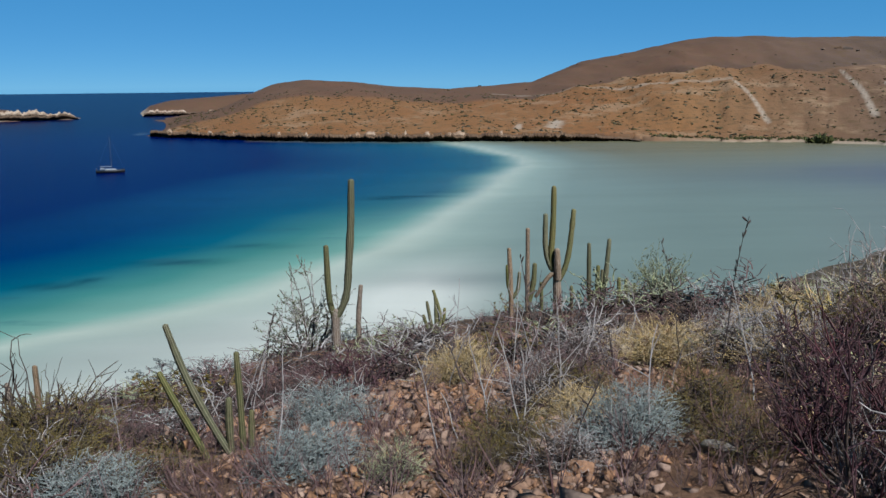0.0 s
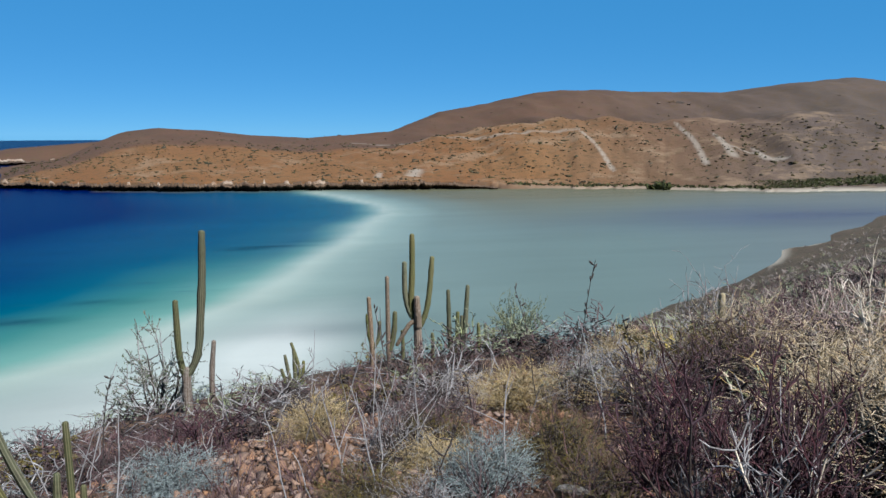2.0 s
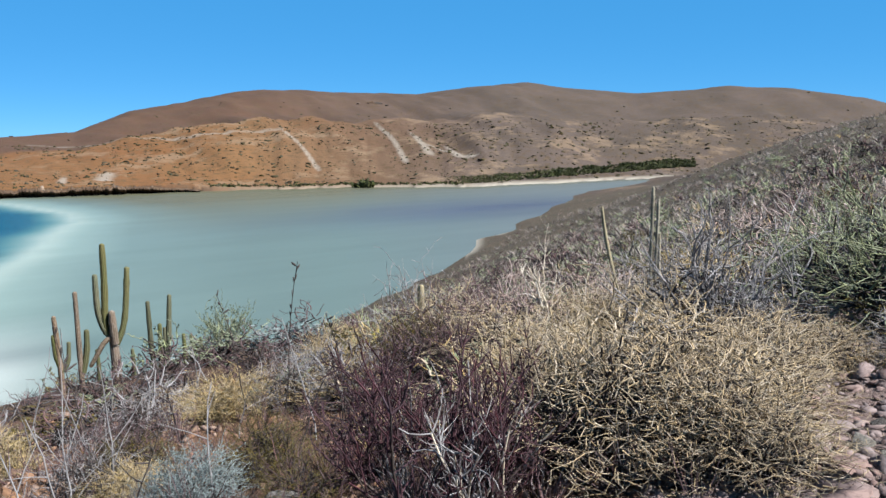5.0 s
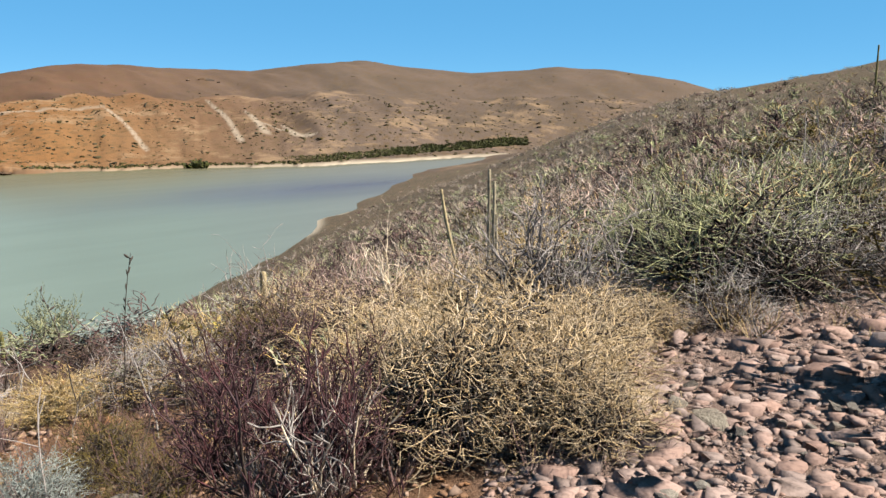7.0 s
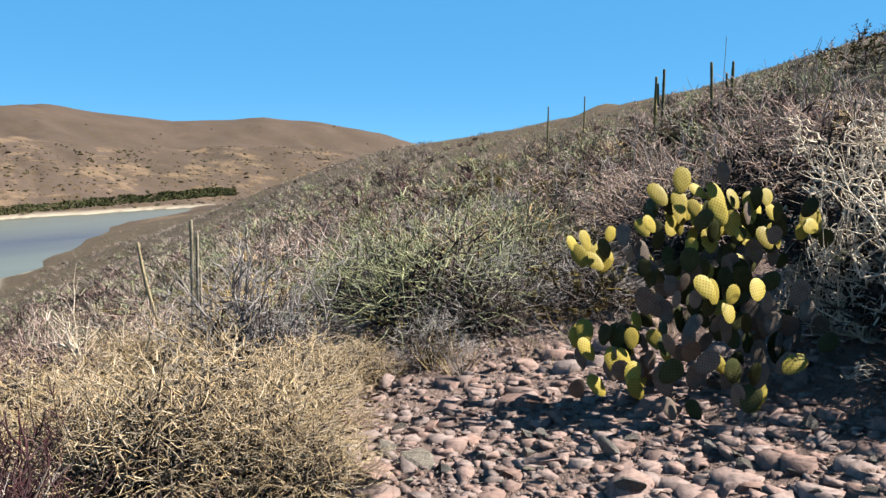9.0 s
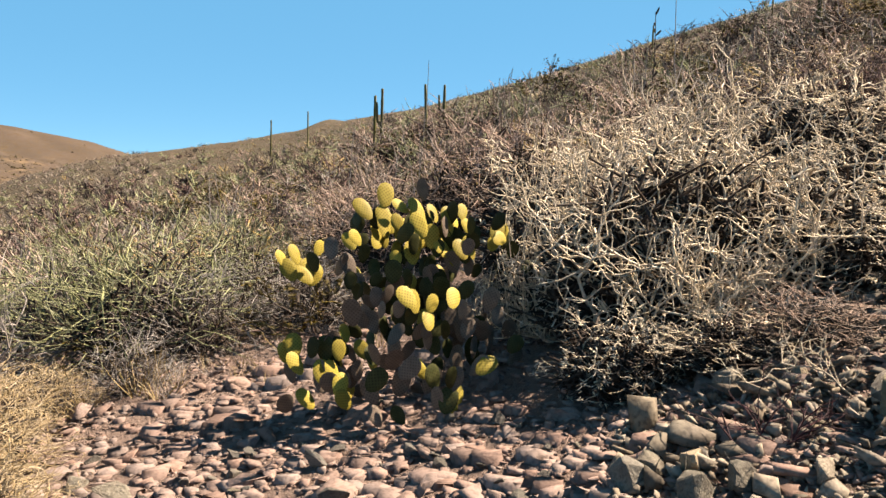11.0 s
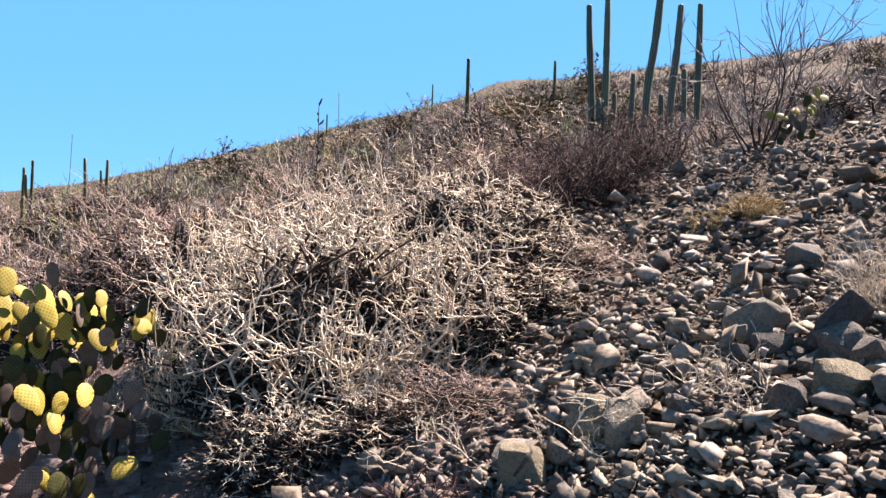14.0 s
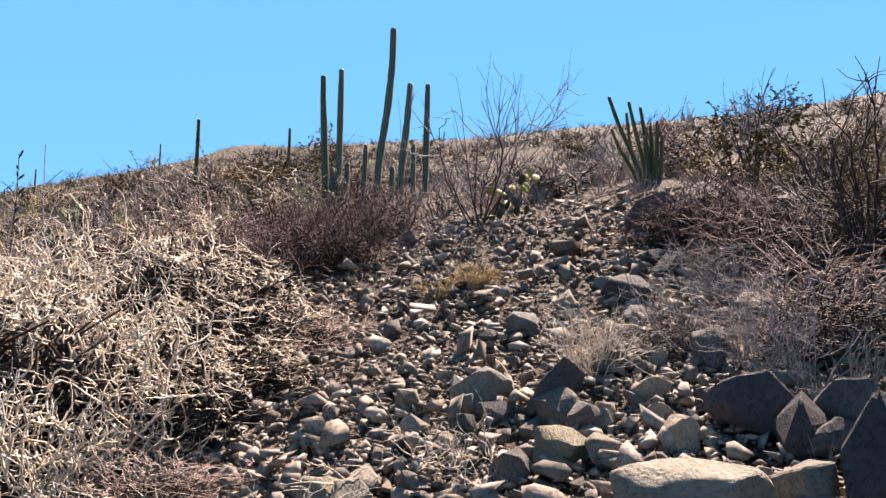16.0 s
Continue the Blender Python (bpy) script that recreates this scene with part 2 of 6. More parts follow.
    bumped(nt, b, fine, 1.0, 0.04)
    return m


def water_material():
    m, nt, b = node_material("sea_water", 0.25)
    b.inputs["Specular IOR Level"].default_value = 0.03
    b.inputs["IOR"].default_value = 1.14
    pos = nt.nodes.new("ShaderNodeNewGeometry").outputs["Position"]
    colour = attribute(nt, "tone").outputs["Color"]
    streak = nt.nodes.new("ShaderNodeMapping")
    streak.inputs["Scale"].default_value = (0.012, 0.05, 1)
    nt.links.new(pos, streak.inputs["Vector"])
    lo = noise_of(nt, streak.outputs[0], 1.0, 6, 0.3, 0.7)
    hue = nt.nodes.new("ShaderNodeHueSaturation")
    nt.links.new(ranged(nt, lo, 0, 1, 0.94, 1.06), hue.inputs["Value"])
    nt.links.new(colour, hue.inputs["Color"])
    weed = noise_of(nt, streak.outputs[0], 2.3, 7, 0.60, 0.72)
    amount = nt.nodes.new("ShaderNodeMath")
    amount.operation = "MULTIPLY"
    nt.links.new(weed, amount.inputs[0])
    nt.links.new(attribute(nt, "weed").outputs["Fac"], amount.inputs[1])
    colour = mixed(nt, amount.outputs[0], hue.outputs[0], (0.015, 0.052, 0.067))
    nt.links.new(colour, b.inputs["Base Color"])
    waves = noise_of(nt, pos, 0.9, 4, 0.2, 0.8)
    bumped(nt, b, waves, 0.25, 0.12)
    return m


MAT_GROUND, MAT_WATER = ground_material(), water_material()
MAT_CLIFF = varied("ledge_rock", (0.052, 0.034, 0.023), (0.103, 0.072, 0.049), (0.026, 0.018, 0.015), 0.08, 0.5, 0.95, 0.6, 0.3)
MAT_LEDGE = varied("pale_ledge_rock", (0.258, 0.208, 0.160), (0.185, 0.122, 0.080), (0.073, 0.049, 0.037), 0.1, 0.6, 0.95, 0.5, 0.3)
MAT_ROCK = varied("brown_rock", (0.190, 0.167, 0.133), (0.130, 0.111, 0.090), (0.066, 0.056, 0.049), 3.0, 22, 0.9, 0.5, 0.02, "object", 0.3)
MAT_RED_ROCK = varied("reddish_rock", (0.136, 0.119, 0.101), (0.094, 0.083, 0.073), (0.043, 0.037, 0.034), 3.0, 22, 0.9, 0.5, 0.02, "object", 0.3)
MAT_WORN_ROCK = varied("weathered_grey_rock", (0.248, 0.214, 0.158), (0.184, 0.157, 0.113), (0.100, 0.084, 0.064), 3.5, 26, 0.9, 0.7, 0.02, "object", 0.15)
# rock in shade: its darkness is put into the base colour
MAT_SHADED_ROCK = varied("dark_shaded_rock", (0.055, 0.047, 0.045), (0.085, 0.07, 0.064), (0.03, 0.026, 0.026), 3.0, 22, 0.85, 0.5, 0.02, "object", 0.25)
MAT_PINK_GRAVEL = varied("pinkish_rubble", (0.214, 0.152, 0.132), (0.171, 0.121, 0.105), (0.095, 0.066, 0.058), 2.0, 30, 0.95, 0.3, 0.01, "island", 0.18)
MAT_TAN_ROCK = varied("tan_rock", (0.284, 0.230, 0.166), (0.212, 0.166, 0.121), (0.129, 0.095, 0.072), 2.5, 20, 0.9, 0.5, 0.02, "object", 0.2)
MAT_GRAVEL = varied("rubble", (0.216, 0.183, 0.141), (0.139, 0.112, 0.093), (0.067, 0.054, 0.045), 2.0, 30, 0.95, 0.3, 0.01, "island", 0.5)
MAT_RED_GRAVEL = varied("red_rubble", (0.194, 0.114, 0.070), (0.161, 0.099, 0.066), (0.093, 0.055, 0.038), 2.0, 30, 0.95, 0.3, 0.01, "island", 0.3)
MAT_CACTUS = varied("cactus_skin", (0.048, 0.058, 0.023), (0.077, 0.067, 0.029), (0.039, 0.030, 0.016), 1.2, 18, 0.7, 0.3, 0.01, "object", 0.2, (0.163, 0.144, 0.075))
MAT_CACTUS_BLUE = varied("blue_green_cactus_skin", (0.047, 0.067, 0.047), (0.074, 0.087, 0.060), (0.034, 0.040, 0.027), 1.2, 18, 0.7, 0.3, 0.01, "object", 0.2, (0.175, 0.187, 0.148))
MAT_CACTUS_OLD = varied("corky_cactus_skin", (0.127, 0.081, 0.050), (0.081, 0.057, 0.034), (0.201, 0.161, 0.127), 2.0, 22, 0.85, 0.5, 0.02, "object", 0.15, (0.221, 0.175, 0.134))
MAT_CACTUS_DRY = varied("dry_cactus_skin", (0.330, 0.280, 0.182), (0.248, 0.206, 0.133), (0.141, 0.107, 0.074), 2.0, 25, 0.8, 0.4, 0.02, "object", 0.2)


def pad_material(name, one, two, line):
    """Skin of a prickly pear pad, with its net of small spine cushions."""
    m, nt, b = node_material(name, 0.55)
    co = nt.nodes.new("ShaderNodeTexCoord").outputs["Object"]
    colour = mixed(nt, noise_of(nt, co, 9, 4), one, two)
    net = nt.nodes.new("ShaderNodeMapping")
    net.inputs["Rotation"].default_value = (0, radians(45), 0)
    flat = nt.nodes.new("ShaderNodeMapping")
    flat.inputs["Scale"].default_value = (1, 0, 1)
    nt.links.new(co, flat.inputs["Vector"])
    nt.links.new(flat.outputs[0], net.inputs["Vector"])
    v = nt.nodes.new("ShaderNodeTexVoronoi")
    v.feature = "F1"
    v.inputs["Scale"].default_value, v.inputs["Randomness"].default_value = 42, 0.12
    nt.links.new(net.outputs[0], v.inputs["Vector"])
    spots = ranged(nt, v.outputs["Distance"], 0.2, 0.38, 1, 0)
    colour = mixed(nt, ranged(nt, spots, 0, 1, 0, 0.6), colour, line)
    hue = nt.nodes.new("ShaderNodeHueSaturation")
    rnd = nt.nodes.new("ShaderNodeObjectInfo").outputs["Random"]
    nt.links.new(ranged(nt, rnd, 0, 1, 0.65, 1.25), hue.inputs["Value"])
    nt.links.new(colour, hue.inputs["Color"])
    nt.links.new(hue.outputs[0], b.inputs["Base Color"])
    bumped(nt, b, spots, 0.2, 0.002)
    return m


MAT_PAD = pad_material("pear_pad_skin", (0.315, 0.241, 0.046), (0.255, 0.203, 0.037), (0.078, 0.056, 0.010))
# dark green of pads in shade: the shade is put into the colour
MAT_PAD_GREEN_SHADED = pad_material("shaded_green_pad_skin", (0.031, 0.035, 0.012), (0.052, 0.050, 0.018), (0.017, 0.015, 0.005))
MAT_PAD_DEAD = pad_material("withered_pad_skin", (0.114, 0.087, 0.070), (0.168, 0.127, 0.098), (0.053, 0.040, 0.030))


def twig_material(name, one, two):
    return varied(name, one, two, tuple(c * 0.6 for c in one), 3.0, 30, 0.85, 0.0, 0.0, "island", 0.4)


TWIG = {
    "white": twig_material("bleached_twigs", (0.568, 0.476, 0.362), (0.383, 0.313, 0.235)),
    "straw": twig_material("straw_twigs", (0.346, 0.255, 0.124), (0.279, 0.200, 0.099)),
    "broom": twig_material("tan_twigs", (0.318, 0.243, 0.150), (0.258, 0.192, 0.120)),
    "red": twig_material("dark_red_twigs", (0.060, 0.026, 0.028), (0.042, 0.025, 0.029)),
    "purple": twig_material("purple_grey_twigs", (0.101, 0.060, 0.057), (0.077, 0.050, 0.046)),
    "grey": twig_material("grey_twigs", (0.234, 0.208, 0.193), (0.181, 0.161, 0.152)),
    "blue": twig_material("blue_grey_twigs", (0.171, 0.186, 0.173), (0.135, 0.147, 0.137)),
    "green": twig_material("grey_green_twigs", (0.187, 0.197, 0.108), (0.230, 0.224, 0.131)),
    "rust": twig_material("rusty_twigs", (0.315, 0.227, 0.185), (0.248, 0.182, 0.154)),
    "dun": twig_material("dun_twigs", (0.246, 0.200, 0.164), (0.193, 0.157, 0.134)),
    "olive": twig_material("olive_twigs", (0.100, 0.076, 0.025), (0.073, 0.054, 0.020)),
    # real dark bark, and painted shade inside the domed shrubs
    "dark": twig_material("dark_bark_and_shade", (0.046, 0.035, 0.029), (0.062, 0.047, 0.040)),
}
MAT_LEAF = varied("grey_green_leaves", (0.088, 0.098, 0.057), (0.114, 0.119, 0.077), (0.052, 0.057, 0.031), 2.0, 20, 0.8, 0, 0, "island", 0.35)
MAT_MANGROVE = varied("mangrove_leaves", (0.047, 0.052, 0.018), (0.068, 0.066, 0.026), (0.027, 0.029, 0.012), 0.05, 0.5, 0.8, 0, 0, "island", 0.4)
MAT_BUSH_FAR = varied("far_bush", (0.035, 0.030, 0.013), (0.050, 0.038, 0.019), (0.024, 0.021, 0.010), 0.05, 0.5, 0.9, 0, 0, "island", 0.4)
MAT_HULL = varied("dark_boat_paint", (0.006, 0.007, 0.010), (0.010, 0.011, 0.014), None, 1.0, 8, 0.4, 0, 0)
MAT_DECK = varied("pale_boat_paint", (0.341, 0.352, 0.374), (0.251, 0.262, 0.284), None, 1.0, 8, 0.5, 0, 0)
MAT_MAST = varied("mast_metal", (0.060, 0.065, 0.073), (0.043, 0.047, 0.052), None, 1.0, 8, 0.4, 0, 0)
MAT_SAIL = varied("furled_sail_cloth", (0.129, 0.144, 0.170), (0.155, 0.170, 0.196), None, 1.0, 8, 0.8, 0, 0)

# ---- mesh helpers ----
def mesh_of(name, verts, faces, material, smooth=False):
    me = bpy.data.meshes.new(name)
    me.from_pydata([tuple(v) for v in np.asarray(verts).tolist()], [], [tuple(f) for f in faces])
    me.materials.append(material)
    if smooth:
        me.polygons.foreach_set("use_smooth", [True] * len(me.polygons))
    me.update()
    return me


def quick_mesh(name, verts, faces, material, smooth=False):
    """A mesh from one array of faces that all have the same number of corners."""
    verts, faces = np.asarray(verts, np.float32), np.asarray(faces, np.int32)
    me = bpy.data.meshes.new(name)
    n, k = faces.shape
    me.vertices.add(len(verts))
    me.vertices.foreach_set("co", verts.ravel())
    me.loops.add(n * k)
    me.loops.foreach_set("vertex_index", faces.ravel())
    me.polygons.add(n)
    me.polygons.foreach_set("loop_start", np.arange(0, n * k, k, dtype=np.int32))
    if smooth:
        me.polygons.foreach_set("use_smooth", np.ones(n, bool))
    me.materials.append(material)
    me.update(calc_edges=True)
    return me


def thing(name, label, category, me=None, group="", kind="", at=None):
    ob = tagged(new(name, me), label, category, group, kind)
    if at is not None:
        ob.matrix_basis = at
    return ob


def part(name, me, parent, label="", m=None):
    ob = new(name, me)
    ob.parent = parent
    if m is not None:
        ob.matrix_basis = m
    if label:
        ob["label"] = label
    return ob


def put(az, r, lift=0.0):
    """A place on the land by bearing and distance."""
    x, y = r * math.sin(radians(az)), r * math.cos(radians(az))
    return Vector((x, y, on_land(x, y) + lift))


def polar_sheet(name, azimuths, radii, height, material):
    a, r = np.meshgrid(np.radians(azimuths), radii, indexing="ij")
    x, y = r * np.sin(a), r * np.cos(a)
    z = height(x, y)
    na, nr = a.shape
    i = np.arange(na)[:, None] * nr + np.arange(nr - 1)[None]
    j = (np.arange(na)[:, None] + 1) % na * nr + np.arange(nr - 1)[None]
    faces = np.stack([i, j, j + 1, i + 1], -1).reshape(-1, 4)
    return quick_mesh(name, np.stack([x, y, z], -1).reshape(-1, 3), faces, material, True), x, y, z, np.degrees(a), r


def give(me, name, values):
    me.attributes.new(name, "FLOAT", "POINT").data.foreach_set("value", np.asarray(values, np.float32).ravel())


# ---- ground: one sheet from underfoot to the horizon ----
AZ_ALL = np.r_[np.arange(-46, 6, 0.5), np.arange(6, 40, 0.2), np.arange(40, 166, 0.5), np.arange(166, 314, 3.0)]
R_ALL = np.r_[0.002, 0.25, np.geomspace(0.6, 460, 125), np.geomspace(464, 1350, 95), np.geomspace(1400, 4950, 14)]
me, gx, gy, gz, ga, gr = polar_sheet("ground", AZ_ALL, R_ALL, land_z, MAT_GROUND)
is_far = far_z(gx, gy) > near_z(gx, gy)
g_shore = shore(ga)
g_in = gr - g_shore
give(me, "far", is_far | (gr > 420) & (ga < 58))
g_turn = ga + 34 * (fbm(gx / 1.7, gy / 1.7, 4, 81) - 0.5) * np.clip(8 / (gr + 1), 0.2, 1)
round_back = np.clip((250 - ga) / 60, 0, 1)
give(me, "scree", np.clip((g_turn - 46) / 14, 0, 1) * round_back)
give(me, "upslope", np.clip((g_turn - 106) / 16, 0, 1) * round_back * np.clip(gr - 1.2, 0, 1))
give(me, "middle", np.clip((gr - 9) / 14, 0, 1))
g_in_share = (gr - g_shore) / (np.interp(ga, [f[0] for f in FAR], [f[3] for f in FAR]) - g_shore)
give(me, "upper", np.clip((g_in_share - 0.43) / 0.05, 0, 1))
give(me, "east", np.clip((ga - 20) / 18, 0, 1))
lagoon = np.clip((ga - 15) / 8, 0, 1)
give(me, "sand", np.where(is_far, lagoon * np.clip(1.3 - g_in / 9, 0, 1) * (g_in > -5) * np.interp(ga, [28, 34, 40], [0.45, 0.7, 1.0]), np.clip((0.9 - gz) / 0.8, 0, 1) * (np.abs(ga - 37.6) < 1.5) * (gr > 200)) + np.where(is_far & (ga < -11) & (gz < 2.2) & (gr > 1040), 0.7, 0) + np.where(is_far & (ga < -19) & (gz > 0.5) & (gz < 6), 0.5, 0))
give(me, "cliff", np.where(is_far, (1 - lagoon) * np.clip(1.2 - g_in / 6, 0, 1) * (gr < 800), 0))
SLIDES = ((23.2, 25.7, 690, 560, 0.186, 0.248), (29.6, 31.9, 770, 580, 0.155, 0.279), (32, 33.6, 700, 600, 0.124, 0.434), (34.6, 35.8, 655, 595, 0.124, 0.496), (11.7, 11.3, 562, 528, 0.558, 0.682), (9, 8.8, 550, 522, 0.248, 0.372), (33.5, 36.8, 640, 600, 0.372, 0.62))
# bare pale slides on the far slope: bearing and distance at head and foot, width at each
scar = np.zeros_like(gr)
for a0, a1, r0, r1, w0, w1 in SLIDES:
    k = np.clip((gr - r0) / (r1 - r0), -0.15, 1.15)
    w = np.clip(w0 + k * (w1 - w0), 0.1, 9)
    scar = np.maximum(scar, np.clip(1.15 - 0.6 * np.abs(ga - (a0 + k * (a1 - a0))) / w, 0, 1) * np.clip((0.5 - np.abs(k - 0.5)) * 8 + 0.6, 0, 1) * is_far)
line = np.interp(ga, [7, 12, 17, 21, 23.3], [760, 744, 688, 694, 694])
scar = np.maximum(scar, (0.95 - np.abs(gr - line) / 16).clip(0, 1) * ((ga > 7) & (ga < 23.3)))
give(me, "scar", scar)
ground = thing("ground", "dry reddish stony hillside running down to the bay and far brown hills", "ground", me, kind="structure")


# ---- sea ----
BAR = np.array([(38, 480), (52, 430), (63, 385), (61, 342), (46, 302), (31, 254), (15, 204), (4, 172), (-7, 145), (-22, 118), (-60, 80)], float)


def bar_side(x, y):
    """Metres west of the crest of the sand bar (negative: on the lagoon side), and across the bar."""
    bx = np.interp(-y, -BAR[:, 1], BAR[:, 0])
    slope = np.interp(-y, -BAR[:, 1], np.gradient(BAR[:, 0], BAR[:, 1]))
    return (bx - x) / np.sqrt(1 + slope**2)


def lin(r, g, b):
    return [((c / 255 + 0.055) / 1.055) ** 2.4 if c > 10 else c / 255 / 12.92 for c in (r, g, b)]


R_SEA = np.r_[np.geomspace(60, 620, 125), np.geomspace(640, 4950, 40)]
AZ_SEA = np.r_[np.arange(-46, 66, 0.6), np.arange(66, 314, 4.0)]
me, sx, sy, sz, sa, sr = polar_sheet("sea", AZ_SEA, R_SEA, lambda x, y: np.zeros_like(x), MAT_WATER)
d = bar_side(sx, sy) + 9 * (fbm(sx / 26, sy / 26, 4, 41) - 0.5) + 26 * np.clip((150 - sy) / 90, 0, 1) * (fbm(sx / 40, sy / 18, 3, 43) - 0.5)
to_shore = np.clip((land_z(sx, sy) + 4.3) / 4.0, 0, 1) * (sr > 300)
near_edge = np.clip((120 - sr) / 40, 0, 1)
deep = d - 10 * np.clip((170 - sr) / 60, 0, 1) - 42 * near_edge
steps = [-400, -60, -22, -6, 4, 14, 30, 48, 75, 120, 200]
tones = [lin(133, 148, 140), lin(134, 151, 144), lin(146, 164, 156), lin(172, 190, 178), lin(206, 218, 202), lin(138, 186, 170), lin(84, 150, 142), lin(24, 106, 130), lin(0, 54, 112), lin(0, 28, 94), lin(0, 20, 86)]
tone = 0.92 * np.stack([np.interp(deep, steps, [c[k] for c in tones]) for k in range(3)], -1)
mute = np.clip((sy - 170) / 90, 0, 1) * np.clip((d - 2) / 18, 0, 1) * np.clip((120 - d) / 50, 0, 1) * 0.8
tone = tone * (1 - mute[..., None]) + mute[..., None] * np.array(lin(34, 86, 120))
# far part of the lagoon: browner, with a darker violet-grey reach in its inner corner
brown = np.clip((sy - 270) / 150, 0, 1) * np.clip((-d - 10) / 40, 0, 1)
tone = tone * (1 - 0.8 * brown[..., None]) + 0.8 * brown[..., None] * np.array(lin(128, 120, 90))
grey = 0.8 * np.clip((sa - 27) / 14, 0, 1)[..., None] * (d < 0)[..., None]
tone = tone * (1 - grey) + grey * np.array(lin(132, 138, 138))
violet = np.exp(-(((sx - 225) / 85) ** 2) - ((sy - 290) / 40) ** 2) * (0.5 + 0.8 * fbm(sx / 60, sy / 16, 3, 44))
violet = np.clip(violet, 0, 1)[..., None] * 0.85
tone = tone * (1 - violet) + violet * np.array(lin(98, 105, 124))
white = np.clip((172 - sr) / 30, 0, 1) * np.clip((10 - d) / 24, 0, 1) * np.clip((10 - sa) / 8, 0, 1) * (0.55 + 0.75 * vnoise(sx / 30, sy / 12, 47))
white = np.clip(white, 0, 1)[..., None] * 0.9
tone = tone * (1 - white) + white * np.array(lin(236, 237, 226))
# the outer sea
out = np.clip((sr - 560) / 250, 0, 1)[..., None] * (sa < 20)[..., None]
tone = tone * (1 - out) + out * np.array(lin(0, 14, 66))
fringe = np.clip(1 - np.abs(sr - (shore(sa) - 6)) / 14, 0, 1)[..., None] * 0.6 * (d < 130)[..., None]
tone = tone * (1 - fringe) + fringe * np.array(lin(120, 116, 84))
spit = np.clip(1 - np.hypot((sx + 172) / 26, (sy - 597 + 0.75 * (sx + 172)) / 7), 0, 1)[..., None] * 0.7
tone = tone * (1 - spit) + spit * np.array(lin(150, 180, 190))
# dark beds of weed along the bar
for bx, by, wide, deep_w in ((-44, 160, 9, 2.4), (-62, 142, 6, 2.0), (-57, 146, 3, 1.6), (4, 251, 13, 2.2), (-3, 247, 8, 1.8), (-30, 175, 7, 1.5), (18, 262, 9, 2.0), (14, 140, 16, 6)):
    bed = np.exp(-(((sx - bx) / wide) ** 2) - ((sy - by) / deep_w) ** 2)[..., None] * (0.62 if wide < 15 else 0.3)
    tone = tone * (1 - bed) + bed * np.array(lin(8, 52, 72))
tone = 0.385 * tone
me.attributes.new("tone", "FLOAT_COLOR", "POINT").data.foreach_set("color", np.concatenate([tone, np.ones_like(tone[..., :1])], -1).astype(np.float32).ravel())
give(me, "weed", np.clip(1 - np.abs(deep - 34) / 26, 0, 1) * 0.9)
sea = thing("water", "clear bay water, white over the sandbar, turquoise and deep blue beyond", "sea", me, kind="structure")

# ---- builders: cacti ----
def column_mesh(name, path, radius, ribs=11, material=None, taper=0.75, deep=0.30, seed=0):
    """A ribbed cactus column along a path, rounded at its tip."""
    rs = np.random.RandomState(seed)
    path = np.array(path, float)
    seg = np.r_[0, np.cumsum(np.linalg.norm(np.diff(path, axis=0), axis=1))]
    n = max(8, min(26, int(seg[-1] / 0.14)))
    s = np.linspace(0, seg[-1], n)
    for _ in range(2):
        path = np.stack([np.interp(s, seg, path[:, k]) for k in range(3)], -1)
        smooth = path.copy()
        smooth[1:-1] = (path[:-2] + 2 * path[1:-1] + path[2:]) / 4
        path, seg = smooth, s
    tang = np.gradient(path, axis=0)
    tang /= np.linalg.norm(tang, axis=1)[:, None]
    tip = path[-1] + tang[-1] * radius * taper * np.array([[0.35], [0.6], [0.75]])
    path = np.r_[path, tip]
    tang = np.r_[tang, np.repeat(tang[-1:], 3, 0)]
    u = np.r_[np.linspace(0, 1, n), 1, 1, 1]
    rad = radius * (0.86 + 0.14 * np.sin(np.clip(u * 2.2, 0, 1.57))) * (1 - (1 - taper) * u**2)
    rad *= 1 + 0.05 * rs.normal(size=len(rad))
    rad[-3:] = rad[-4] * np.array([0.85, 0.55, 0.12])
    side = np.cross(tang, (0.31, 0.95, 0.05))
    side /= np.linalg.norm(side, axis=1)[:, None]
    other = np.cross(tang, side)
    k = ribs * 2
    a = np.arange(k) * 2 * np.pi / k
    wave = 1 + deep * (np.arange(k) % 2 * -1.0 + 0.4)
    ring = rad[:, None, None] * wave[None, :, None] * (np.cos(a)[None, :, None] * side[:, None] + np.sin(a)[None, :, None] * other[:, None])
    verts = (path[:, None] + ring).reshape(-1, 3)
    m = len(path)
    i = np.arange(m - 1)[:, None] * k + np.arange(k)[None]
    j = np.arange(m - 1)[:, None] * k + (np.arange(k)[None] + 1) % k
    me = quick_mesh(name, verts, np.stack([i, j, j + k, i + k], -1).reshape(-1, 4), material or MAT_CACTUS)
    give(me, "rib", np.tile((np.arange(k) + 1) % 2, m))
    return me


